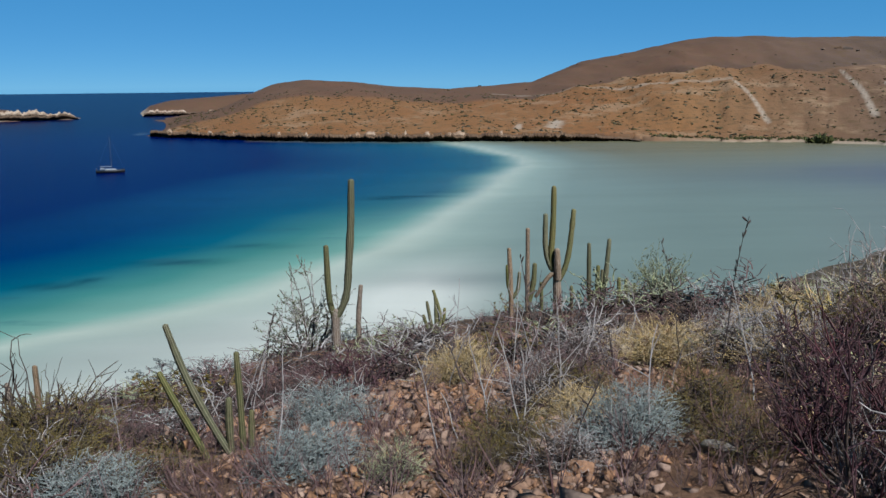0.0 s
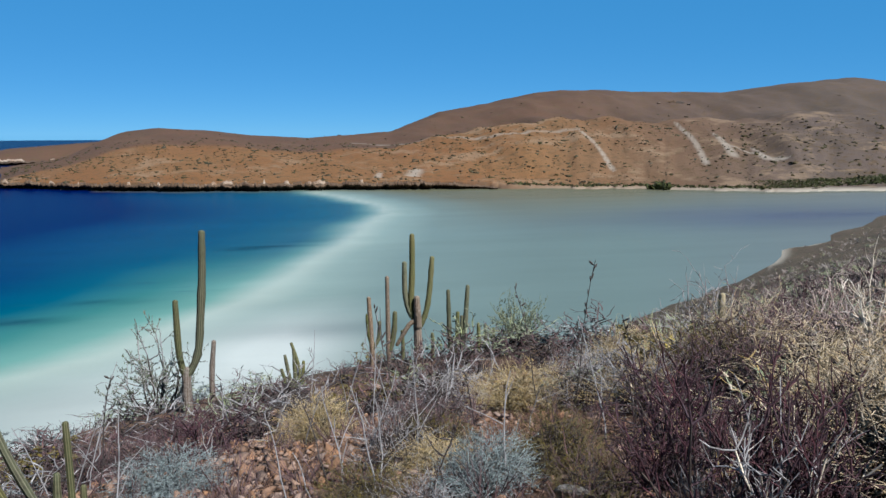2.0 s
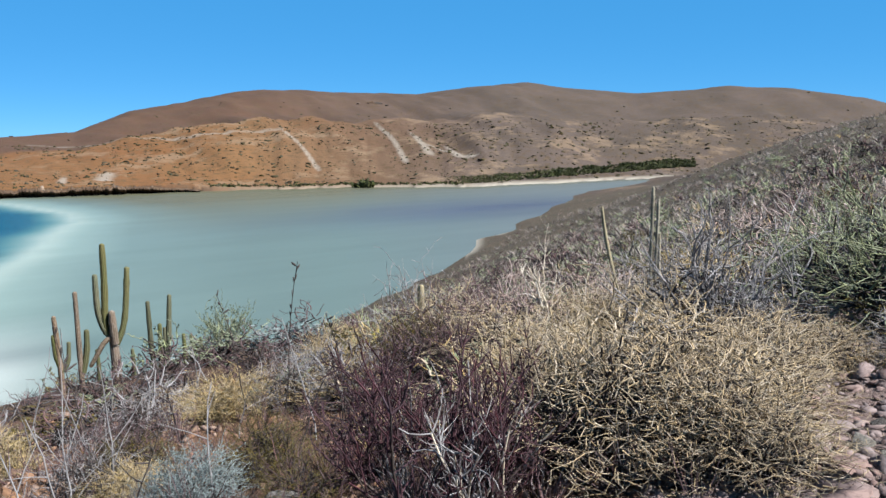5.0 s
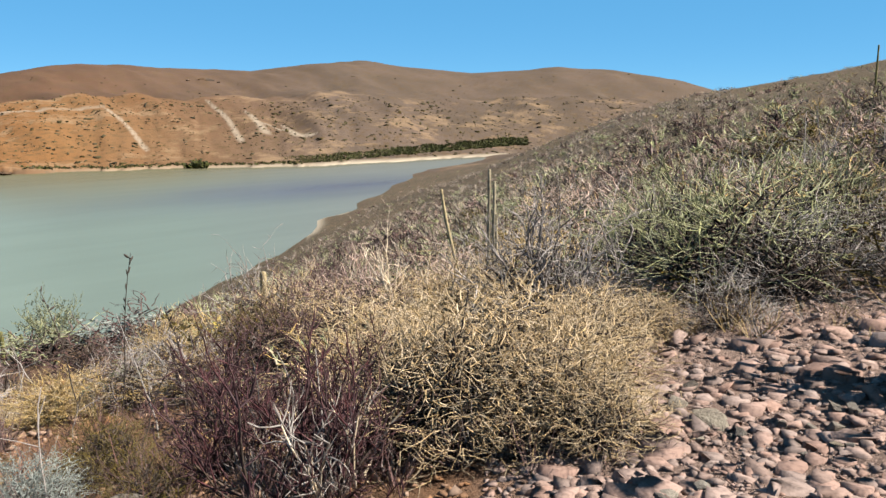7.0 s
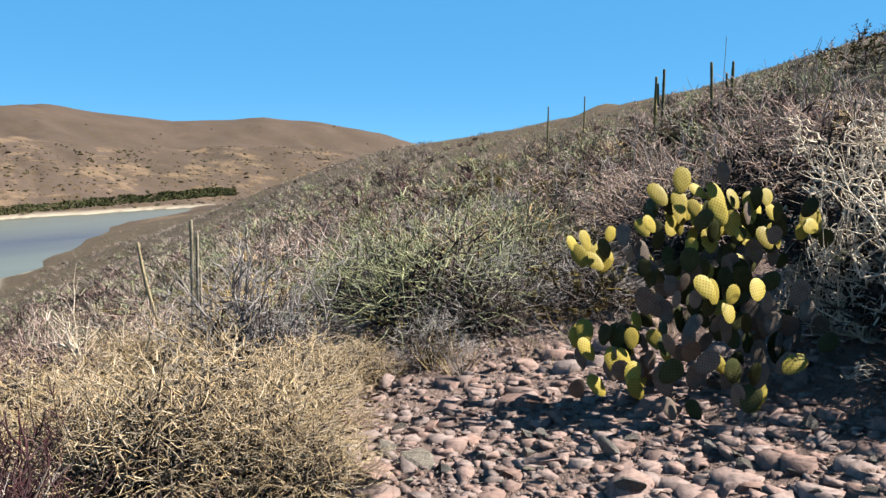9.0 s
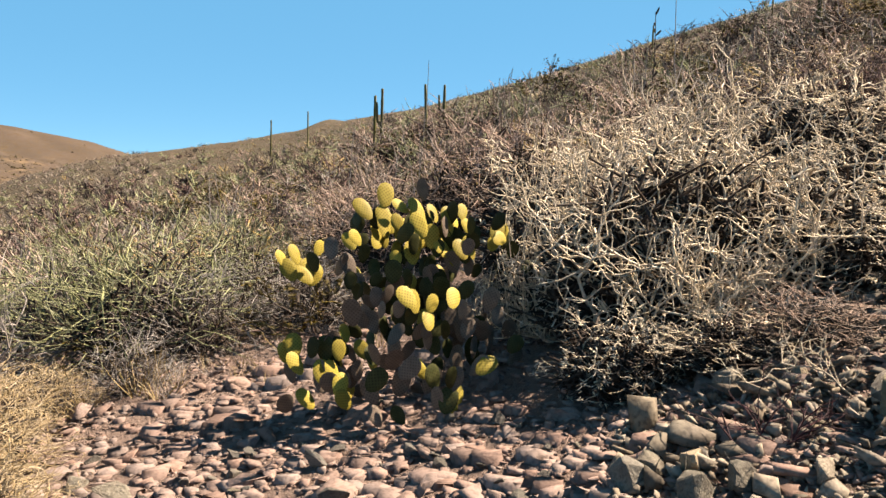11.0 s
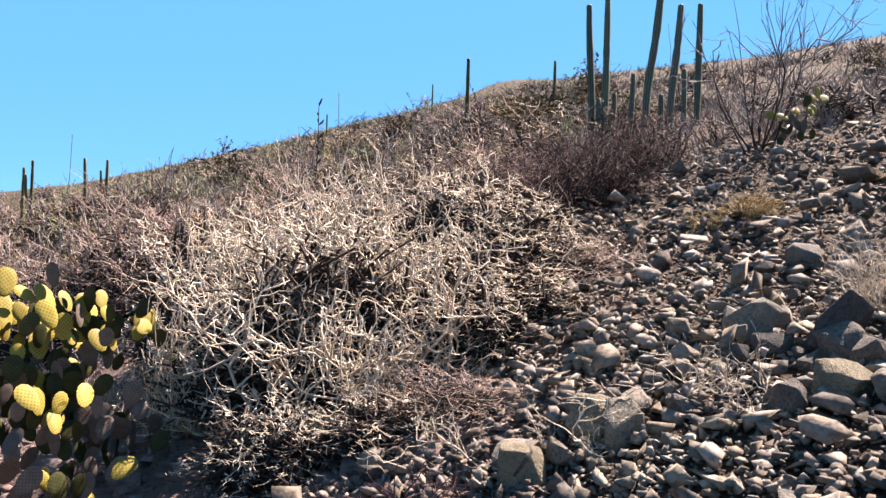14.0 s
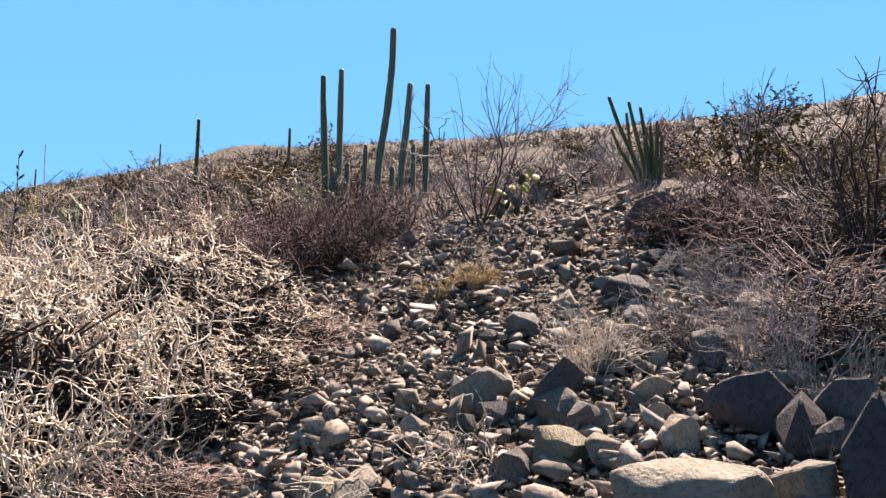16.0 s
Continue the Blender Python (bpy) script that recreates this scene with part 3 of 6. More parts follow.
def cactus(label, az, r, columns, radius, ribs=11, material=None, old=True, name="columnar_cactus", group="columnar cacti", top=None, seed=0, brown=()):
    """columns: lists of (sideways, up, towards the far side) in metres from the foot; the first is the trunk. top: the angle at which the tip stands over the eye's level."""
    foot = put(az, r, -0.05)
    if top is not None:
        tall = (EYE_Z + r * math.tan(radians(top)) - foot.z) / max(p[1] for path, _ in columns for p in path)
        columns = [([(x, up * tall, *rest) for x, up, *rest in path], scale) for path, scale in columns]
    ob = thing(name, label, "cactus", group=group, at=Matrix.Translation(foot) @ pose(0, 0, 0, 0, 0, -az))
    for n, (path, scale) in enumerate(columns):
        pts = [(x, back, up) for x, up, *rest in path for back in [rest[0] if rest else 0.0]]
        mat = MAT_CACTUS_OLD if (n == 0 and old) or n in brown else (material or MAT_CACTUS)
        part("trunk" if n == 0 else "arm", column_mesh("cactus_column", pts, radius * scale, ribs, mat, seed=seed + n), ob, "corky brown lower trunk" if n == 0 and old else "")
    return ob


cactus("tall two-armed columnar cactus with a corky pale trunk", -4.6, 16.0, [
    ([(0, -0.1), (-0.02, 0.5), (0.0, 1.0)], 1.0),
    ([(0, 0.85), (0.15, 1.05), (0.25, 1.4), (0.31, 2.2), (0.37, 3.0), (0.40, 3.95)], 0.80),
    ([(-0.02, 0.85), (-0.1, 1.05), (-0.13, 1.35), (-0.14, 1.8), (-0.15, 2.5)], 0.66),
], 0.098, 11, top=-6.75, seed=1)
cactus("slim dark cactus stem beside the tall cactus", -2.9, 16.4, [([(0, 0), (-0.02, 0.6), (0.06, 1.35)], 1.0)], 0.055, 9, MAT_CACTUS_OLD, seed=5)
cactus("many-armed columnar cactus with a thick brown trunk", 11.9, 18.2, [
    ([(0, -0.3), (0.0, 0.5), (-0.03, 0.95)], 1.05),
    ([(-0.02, 0.85), (-0.15, 1.05), (-0.18, 1.3), (-0.15, 1.65), (-0.13, 2.2), (-0.13, 2.85)], 0.72),
    ([(0.02, 0.8), (0.12, 0.95), (0.22, 1.25), (0.28, 1.75), (0.33, 2.36)], 0.66),
    ([(-0.15, 1.05), (-0.26, 1.25), (-0.31, 1.6), (-0.31, 2.25)], 0.62),
    ([(0, 0.85, -0.06), (-0.01, 1.1, -0.1), (-0.03, 1.5, -0.1)], 0.85),
    ([(-0.06, 1.0, -0.05), (-0.2, 0.95, -0.1), (-0.34, 0.7, -0.1), (-0.5, 0.45, -0.1)], 0.55),
], 0.098, 11, top=-7.3, seed=10, brown=(4, 5))
cactus("slender columnar cactus with one short arm", 9.75, 18.0, [
    ([(0, -0.3), (-0.02, 0.7), (-0.03, 1.75)], 0.95), ([(0.02, 0.35), (0.08, 0.55), (0.13, 0.75), (0.14, 1.08)], 1.1)], 0.058, 9, top=-10.3, seed=20)
cactus("short forked columnar cactus with stubby arms", 8.5, 17.6, [
    ([(0, -0.3), (0, 0.5), (-0.06, 1.35)], 1.0), ([(0, 0.45), (0.1, 0.5), (0.16, 0.62), (0.18, 0.92)], 0.8), ([(-0.02, 0.55), (-0.07, 0.68), (-0.1, 1.05)], 0.85)], 0.056, 9, top=-11.75, seed=24)
cactus("clump of upright green-brown cactus columns", 14.7, 18.8, [
    ([(-0.05, -0.3), (-0.17, 0.4), (-0.2, 1.45)], 1.0), ([(0.06, -0.1), (0.18, 0.35), (0.22, 0.85), (0.27, 1.55)], 1.05), ([(0.0, -0.1), (0.02, 0.4), (0.03, 0.98)], 0.9), ([(0.1, 0.1), (0.13, 0.9)], 0.75)], 0.057, 9, old=False, top=-10.95, seed=30)
for n, (az, r, h) in enumerate(((16.3, 19.5, 0.75), (16.8, 19.7, 0.7), (17.4, 20.5, 0.6), (10.7, 20.0, 0.8), (12.9, 20.4, 0.7))):
    cactus("small young cactus stub among dry shrubs", az, r, [([(0, -0.2), (0.02, h * 0.5), (0.0, h)], 1.0)], 0.05, 8, old=False, name="small_cactus", group="small cacti", seed=40 + n)
cactus("leaning green-brown cactus columns rising from one foot", -12.1, 6.9, [
    ([(-0.05, -0.05), (-0.24, 0.35), (-0.42, 0.8), (-0.55, 1.28)], 1.0),
    ([(-0.28, 0.0), (-0.40, 0.3), (-0.54, 0.62), (-0.63, 0.86)], 0.95),
    ([(0.03, -0.05), (0.03, 0.45), (0.02, 0.98)], 0.85),
    ([(-0.07, -0.05), (-0.08, 0.28), (-0.07, 0.56)], 0.95),
    ([(0.1, -0.05), (0.11, 0.2), (0.12, 0.42)], 0.9),
], 0.035, 8, old=False, seed=50)
cactus("small forked cactus on the edge of the slope", -25.1, 24.0, [([(0, -0.3), (0, 0.6), (0, 1.25)], 1.0), ([(0, 0.3), (0.2, 0.4), (0.24, 0.75)], 0.7), ([(0, 0.4), (-0.14, 0.5), (-0.18, 0.8)], 0.7)], 0.085, 9, top=-17.7, seed=60)
cactus("small stubby cactus on the edge of the slope", -26.7, 23.0, [([(0, -0.2), (0, 0.4), (-0.05, 0.85)], 1.0), ([(0.1, -0.1), (0.3, 0.6)], 0.8)], 0.08, 9, top=-18.5, seed=64)
cactus("thin organ pipe cactus fan with leaning stems", 2.9, 16.5, [
    ([(0, -0.2), (0, 0.4), (-0.02, 0.85)], 1.0), ([(-0.05, -0.1), (-0.14, 0.4), (-0.2, 0.75)], 0.9), ([(0.05, -0.1), (0.1, 0.5), (-0.06, 1.0)], 0.9), ([(0.1, -0.1), (0.16, 0.3), (0.18, 0.6)], 0.9), ([(-0.1, -0.1), (-0.22, 0.25), (-0.28, 0.45)], 0.9)], 0.045, 8, old=False, name="organ_pipe_cactus", group="organ pipe cacti", seed=70)
# beside the path of the slope, half hidden by shrubs
cactus("pale slim cactus posts among grey shrubs", 49.5, 12.0, [
    ([(0, -0.1), (0.02, 0.7), (0.02, 1.75)], 1.0), ([(0.06, -0.1), (0.09, 0.6), (0.1, 1.6)], 0.9), ([(-0.3, -0.1), (-0.45, 0.5), (-0.62, 1.05), (-0.7, 1.5)], 0.9), ([(0.12, -0.1), (0.14, 0.5), (0.13, 1.2)], 0.75)], 0.03, 8, MAT_CACTUS_DRY, False, top=-3.9, seed=80)
cactus("thin cactus stems in a grey bush", 33.3, 11.0, [([(0, -0.1), (0.02, 0.6), (0.02, 1.25)], 1.0), ([(0.1, -0.1), (0.13, 0.5), (0.15, 1.05)], 0.9), ([(-0.1, -0.1), (-0.12, 0.5), (-0.12, 0.95)], 0.9)], 0.05, 8, MAT_CACTUS_DRY, False, seed=86)
# organ pipes on the upper slope
cactus("tall organ pipe cactus clump on the slope above", 123.6, 18.0, [
    ([(-0.1, -0.3), (-0.05, 0.9), (0.12, 2.0), (0.21, 3.0), (0.22, 3.75)], 1.05),
    ([(-1.2, -0.3), (-1.24, 0.9), (-1.32, 2.15), (-1.33, 2.65)], 0.95), ([(-0.95, -0.3), (-0.93, 1.0), (-0.93, 2.8)], 0.95),
    ([(0.4, -0.2), (0.46, 0.8), (0.57, 1.8), (0.62, 2.55)], 1.0), ([(0.98, -0.2), (1.0, 1.0), (1.02, 2.55)], 0.9),
    ([(-0.42, -0.2), (-0.36, 0.6), (-0.35, 1.2)], 0.75), ([(0.72, -0.2), (0.72, 0.6), (0.72, 1.25)], 0.75), ([(-0.8, -0.2), (-0.75, 0.35), (-0.74, 0.8)], 0.8), ([(-1.05, -0.2), (-1.07, 0.35), (-1.08, 0.7)], 0.8), ([(0.2, -0.2), (0.25, 0.3), (0.25, 0.75)], 0.8),
], 0.08, 9, MAT_CACTUS_BLUE, False, name="organ_pipe_cactus", group="organ pipe cacti", top=21.9, seed=90)
cactus("fanned organ pipe cactus with curved green stems", 142.2, 15.0, [
    ([(0, -0.2), (-0.2, 0.35), (-0.5, 0.95), (-0.66, 1.4)], 1.0), ([(0.02, -0.2), (-0.08, 0.4), (-0.22, 0.9), (-0.31, 1.3)], 1.0), ([(0.04, -0.2), (0.02, 0.4), (-0.06, 0.9), (-0.11, 1.2)], 1.0),
    ([(-0.05, -0.2), (-0.3, 0.3), (-0.52, 0.6), (-0.62, 0.88)], 0.9), ([(0.08, -0.2), (0.08, 0.4), (0.06, 0.9)], 1.0), ([(0.12, -0.2), (0.16, 0.4), (0.18, 0.97)], 1.0), ([(0.18, -0.2), (0.24, 0.3), (0.26, 0.75)], 1.0), ([(0.0, -0.2, 0.2), (-0.3, 0.6, 0.3), (-0.36, 1.2, 0.3)], 0.9), ([(0.05, -0.2, -0.1), (-0.02, 0.3, -0.15), (-0.05, 0.7, -0.15)], 0.9),
], 0.037, 8, MAT_CACTUS, False, name="organ_pipe_cactus", group="organ pipe cacti", top=17.2, seed=105)
# lone columns standing up from the skyline
for n, (az, r, el, lean, arms) in enumerate((
        (81.9, 34, 6.4, 0.0, 1), (81.4, 35, 5.9, 0.0, 0), (85.1, 33, 6.8, -0.1, 0), (86.3, 33, 6.8, 0.0, 1), (110.8, 24, 15.1, 0.0, 0), (108.0, 60, 13.3, 0, 0), (74.1, 60, 3.9, 0, 0),
        (116.9, 30, 15.0, 0, 0), (100.5, 60, 10.9, 0, 0), (76.6, 70, 4.6, 0, 0))):
    cols = [([(0, -0.3), (lean * 0.4, 1.3), (lean, 2.6)], 1.0)]
    if arms:
        cols.append(([(0, 1.2), (-0.2, 1.3), (-0.22, 2.1)], 0.8))
    cactus("dark columnar cactus standing up from the dry slope", az, r, cols, 0.062, 9, old=False, top=el, seed=120 + 3 * n)


# ---- builders: prickly pear ----
def pad_mesh(name, seed, material):
    rs = np.random.RandomState(seed)
    nu, nv = 13, 5
    w, h, th = 0.085 + 0.012 * rs.rand(), 0.105 + 0.02 * rs.rand(), 0.0105
    verts, faces = [], []
    cup = rs.uniform(-0.25, 0.25)
    for side in (1, -1):
        for j in range(nv):
            q = j / (nv - 1)
            for i in range(nu):
                a = 2 * math.pi * i / nu
                egg = 1 - 0.22 * (1 - math.sin(a)) / 2 * 1.3
                x, z = math.cos(a) * w * q * egg, h + math.sin(a) * h * q
                y = side * th * math.sqrt(max(0.0, 1 - q**2.6)) + cup * (x * x + (z - h) ** 2) * 2.2
                verts.append((x, y, z))
    n = nu * nv
    for s in range(2):
        for j in range(nv - 1):
            for i in range(nu):
                a, b = s * n + j * nu + i, s * n + j * nu + (i + 1) % nu
                faces.append((a, b, b + nu, a + nu) if s else (a, a + nu, b + nu, b))
    return quick_mesh(name, verts, faces, material, True)


PADS = {k: [pad_mesh("pad", 10 * n + s, m) for s in range(4)] for n, (k, m) in enumerate((("yellow", MAT_PAD), ("green", MAT_PAD_GREEN_SHADED), ("dead", MAT_PAD_DEAD)))}


def prickly_pear(label, az, r, clusters, seed):
    """clusters: sideways, back and height of a group of pads, how many, its reach, and the shares of yellow and withered pads."""
    rs = np.random.RandomState(seed)
    ob = thing("prickly_pear", label, "cactus", group="prickly pears", at=Matrix.Translation(put(az, r, -0.02)) @ pose(0, 0, 0, 0, 0, -az))
    made = []
    for cx, cy, cz, count, reach, yellow, dead in clusters:
        got = tries = 0
        while got < count and tries < count * 40:
            tries += 1
            off = Vector((rs.normal(0, 0.5), rs.normal(0, 0.4), rs.normal(0, 0.4))) * reach
            base = Vector((cx, cy, cz)) + off
            if base.z < -0.03 or any((base - q).length < 0.052 for q in made):
                continue
            made.append(base)
            got += 1
            z = Vector((off.x / reach * 0.55 + rs.normal(0, 0.3), off.y / reach * 0.5 + rs.normal(0, 0.3), 0.9)).normalized()
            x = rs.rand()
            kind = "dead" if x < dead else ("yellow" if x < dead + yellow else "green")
            # yellow pads turn their flat sides to the sun, the rest any way
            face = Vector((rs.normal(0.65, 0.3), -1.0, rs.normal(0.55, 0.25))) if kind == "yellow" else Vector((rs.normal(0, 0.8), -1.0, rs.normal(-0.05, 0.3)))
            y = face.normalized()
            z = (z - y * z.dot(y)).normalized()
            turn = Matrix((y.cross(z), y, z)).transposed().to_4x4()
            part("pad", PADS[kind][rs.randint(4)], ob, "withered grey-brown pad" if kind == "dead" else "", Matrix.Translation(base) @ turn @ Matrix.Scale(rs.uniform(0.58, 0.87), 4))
    return ob


# last three clusters: dark and withered pads added as shade within and below
prickly_pear("big prickly pear clump with yellow-green pads and withered grey ones", 82.6, 5.85, (
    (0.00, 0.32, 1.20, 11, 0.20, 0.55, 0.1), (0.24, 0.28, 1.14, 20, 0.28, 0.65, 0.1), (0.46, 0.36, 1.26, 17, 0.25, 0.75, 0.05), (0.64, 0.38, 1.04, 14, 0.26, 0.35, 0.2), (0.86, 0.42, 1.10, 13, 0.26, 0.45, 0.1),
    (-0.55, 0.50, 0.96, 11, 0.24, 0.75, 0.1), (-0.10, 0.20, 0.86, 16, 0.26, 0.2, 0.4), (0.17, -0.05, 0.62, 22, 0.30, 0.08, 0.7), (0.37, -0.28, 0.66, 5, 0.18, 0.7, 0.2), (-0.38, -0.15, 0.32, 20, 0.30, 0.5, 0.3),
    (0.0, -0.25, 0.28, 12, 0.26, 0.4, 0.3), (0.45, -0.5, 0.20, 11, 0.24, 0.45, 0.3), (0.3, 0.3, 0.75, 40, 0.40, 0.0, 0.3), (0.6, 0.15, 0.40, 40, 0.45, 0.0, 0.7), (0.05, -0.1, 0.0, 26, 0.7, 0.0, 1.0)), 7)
prickly_pear("small prickly pear with pale yellow pads inside a bare shrub", 132.9, 12.3, ((0.25, 0, 0.55, 5, 0.2, 1.0, 0), (0.0, 0, 0.4, 9, 0.25, 0.7, 0.1), (0, 0, 0.1, 8, 0.3, 0.4, 0.3)), 9)
prickly_pear("low prickly pear with pale yellow pads in dry scrub", 30.3, 14.5, ((0, 0, 0.3, 6, 0.3, 0.8, 0), (0, 0, 0.05, 8, 0.4, 0.4, 0.2)), 11)


# ---- builders: shrubs ----
def tubes(p0, p1, r0, r1, sides=3):
    """Thin three-sided rods, one for each pair of points."""
    p0, p1, r0, r1 = (np.asarray(v, float) for v in (p0, p1, r0, r1))
    d = p1 - p0
    d /= np.linalg.norm(d, axis=1)[:, None] + 1e-9
    ref = np.where(np.abs(d[:, 2:3]) > 0.8, np.array([[1.0, 0, 0]]), np.array([[0, 0, 1.0]]))
    u = np.cross(d, ref)
    u /= np.linalg.norm(u, axis=1)[:, None]
    v = np.cross(d, u)
    a = np.arange(sides) * 2 * np.pi / sides
    ring = np.cos(a)[None, :, None] * u[:, None] + np.sin(a)[None, :, None] * v[:, None]
    low, top = p0[:, None] + ring * r0[:, None, None], p1[:, None] + ring * r1[:, None, None]
    verts = np.concatenate([low, top], 1).reshape(-1, 3)
    base = np.arange(len(p0))[:, None] * 2 * sides
    k = np.arange(sides)[None]
    n = (k + 1) % sides
    faces = np.stack([base + k, base + n, base + sides + n, base + sides + k], -1).reshape(-1, 4)
    return verts, faces


def grow(rs, stems, depth, kids, zig, spread, up, thick, length=(0.55, 0.9), shrink=0.55, wide=0.15, bends=(4, 3)):
    """Branching rods from the ground, about one unit high: lists by level."""
    out = [[], []]

    def branch(p, d, long, rad, level):
        n = bends[0] if level == 0 else bends[1]
        for k in range(n):
            d = d + rs.normal(0, zig, 3)
            d[2] += up
            d = d / np.linalg.norm(d)
            q = p + d * long / n
            q[2] = max(q[2], 0.015)
            a, b = rad * (1 - 0.55 * k / n), rad * (1 - 0.55 * (k + 1) / n)
            out[0 if level == 0 else 1].append((p, q, a, b))
            if level < depth:
                for _ in range(rs.poisson(kids[level])):
                    c = d + rs.normal(0, 0.75, 3)
                    c[2] = abs(c[2]) * 0.7 if rs.rand() < 0.75 else c[2]
                    branch(q, c / np.linalg.norm(c), long * shrink * rs.uniform(0.7, 1.2), rad * 0.58, level + 1)
            p = q

    for _ in range(stems):
        a = rs.uniform(0, 2 * np.pi)
        tilt = spread * np.sqrt(rs.rand())
        d = np.array([np.cos(a) * np.sin(tilt), np.sin(a) * np.sin(tilt), np.cos(tilt)])
        branch(np.array([np.cos(a), np.sin(a), 0]) * wide * rs.rand(), d, rs.uniform(*length), thick * rs.uniform(0.7, 1.2), 0)
    return out


def leaves_on(rs, segs, count, size):
    """Small two-triangle leaves along twigs."""
    pick = rs.randint(len(segs), size=count)
    t = rs.rand(count, 1)
    p = np.array([segs[i][0] for i in pick]) * (1 - t) + np.array([segs[i][1] for i in pick]) * t
    a = rs.normal(size=(count, 3))
    a /= np.linalg.norm(a, axis=1)[:, None]
    b = np.cross(a, rs.normal(size=(count, 3)))
    b /= np.linalg.norm(b, axis=1)[:, None]
    s = size * rs.uniform(0.6, 1.4, (count, 1))
    verts = np.stack([p, p + a * s * 0.5 + b * s * 0.28, p + a * s, p + a * s * 0.5 - b * s * 0.28], 1).reshape(-1, 3)
    return verts, np.arange(count * 4).reshape(-1, 4)


def dome(rs, wanted, spur, zig, length, thick, rise=0.25, hollow=0.4, bends=4):
    """A rounded bush of unit width and height: limbs inside, short crooked twigs filling its outer part."""
    main, fine = [], []
    lumps = [(rs.normal(size=3), rs.uniform(0.1, 0.26)) for _ in range(7)]

    def size_at(u):
        return 0.78 + sum(h * max(0.0, 1 - np.linalg.norm(u - c / np.linalg.norm(c)) * 1.3) for c, h in lumps)

    def spot(inner):
        u = rs.normal(size=3)
        u[2] = abs(u[2]) * 0.9 + 0.03
        u /= np.linalg.norm(u)
        q = u * size_at(u) * (inner + (1 - inner) * np.sqrt(rs.rand()))
        return np.array([q[0] * 0.5, q[1] * 0.5, q[2]]), u

    for _ in range(max(8, wanted // 60)):
        end, u = spot(0.5)
        p = np.array([u[0], u[1], 0]) * 0.06
        for k in range(4):
            q = p + (end - p) / (4 - k) + rs.normal(0, 0.03, 3)
            q[2] = max(q[2], 0.01)
            main.append((p, q, thick * (1.9 - 0.3 * k), thick * (1.6 - 0.3 * k)))
            p = q
    # inner twigs; most shrub kinds colour them dark as shade
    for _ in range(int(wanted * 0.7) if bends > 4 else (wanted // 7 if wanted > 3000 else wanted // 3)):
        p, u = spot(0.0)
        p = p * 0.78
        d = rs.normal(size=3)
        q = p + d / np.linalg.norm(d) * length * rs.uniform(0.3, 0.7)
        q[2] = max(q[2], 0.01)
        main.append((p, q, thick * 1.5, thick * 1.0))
    while len(fine) < wanted:
        p, u = spot(hollow)
        d = u * np.array([1, 1, 0.6]) + rs.normal(0, 0.6, 3)
        d[2] += rise
        d /= np.linalg.norm(d)
        step = length * rs.uniform(0.6, 1.3) / bends
        turn = rs.normal(0, zig, 3)
        for k in range(bends):
            turn = turn * (-1.0 if bends > 4 else 0.0) + rs.normal(0, zig if bends <= 4 else zig * 0.45, 3)
            d = d + turn
            d /= np.linalg.norm(d)
            q = p + d * step * np.array([1, 1, 1.15])
            q[2] = max(q[2], 0.01)
            fine.append((p, q, thick * (1 - 0.8 * k / bends), thick * (1 - 0.8 * (k + 1) / bends)))
            if rs.rand() < spur:
                e = d + rs.normal(0, 0.9, 3)
                fine.append((q, q + e / np.linalg.norm(e) * step * rs.uniform(0.5, 1.2), thick * 0.6, thick * 0.35))
            p = q
    return main, fine


# rounded kinds: twigs, side spurs, crookedness, twig length, thickness, lift
DOMES = {"white": (1700, 0.6, 0.85, 0.34, 0.0058, 0.0), "broom": (3800, 0.6, 0.4, 0.22, 0.0042, 0.25), "grey": (1050, 0.4, 0.30, 0.30, 0.0042, 0.5), "green": (1500, 0.4, 0.25, 0.32, 0.0045, 0.6),
         "olive": (1500, 0.4, 0.30, 0.26, 0.0044, 0.4), "straw": (3200, 0.3, 0.22, 0.30, 0.0042, 0.4), "blue": (4600, 0.5, 0.25, 0.16, 0.0036, 0.2), "rust": (1500, 0.5, 0.28, 0.28, 0.0044, 0.45), "purple": (1250, 0.5, 0.35, 0.27, 0.0042, 0.35)}
# kind: stems, levels, side shoots, zigzag, spread, lift, thickness, bark, twig colour, leaves
KINDS = {
    "white": (26, 2, (1.3, 0.9), 0.55, 1.55, -0.02, 0.016, "white", "white", 0),
    "broom": (40, 2, (1.7, 1.1), 0.20, 1.25, 0.06, 0.010, "broom", "broom", 0),
    "straw": (60, 1, (1.5,), 0.14, 1.05, 0.02, 0.007, "straw", "straw", 0),
    "red": (24, 2, (1.8, 1.5), 0.24, 1.15, 0.08, 0.010, "dark", "red", 0),
    "purple": (22, 2, (1.8, 1.4), 0.26, 1.2, 0.06, 0.010, "grey", "purple", 0),
    "grey": (20, 2, (1.8, 1.3), 0.24, 1.0, 0.10, 0.010, "grey", "grey", 0),
    "blue": (80, 1, (2.0,), 0.12, 1.35, 0.02, 0.006, "blue", "blue", 2600),
    "green": (26, 2, (1.8, 1.2), 0.20, 1.0, 0.10, 0.009, "green", "green", 700),
    "rust": (26, 2, (1.8, 1.3), 0.22, 1.1, 0.08, 0.009, "rust", "rust", 0),
    "olive": (24, 2, (1.6, 1.2), 0.22, 1.0, 0.10, 0.010, "dark", "olive", 2000),
}
MADE = {}
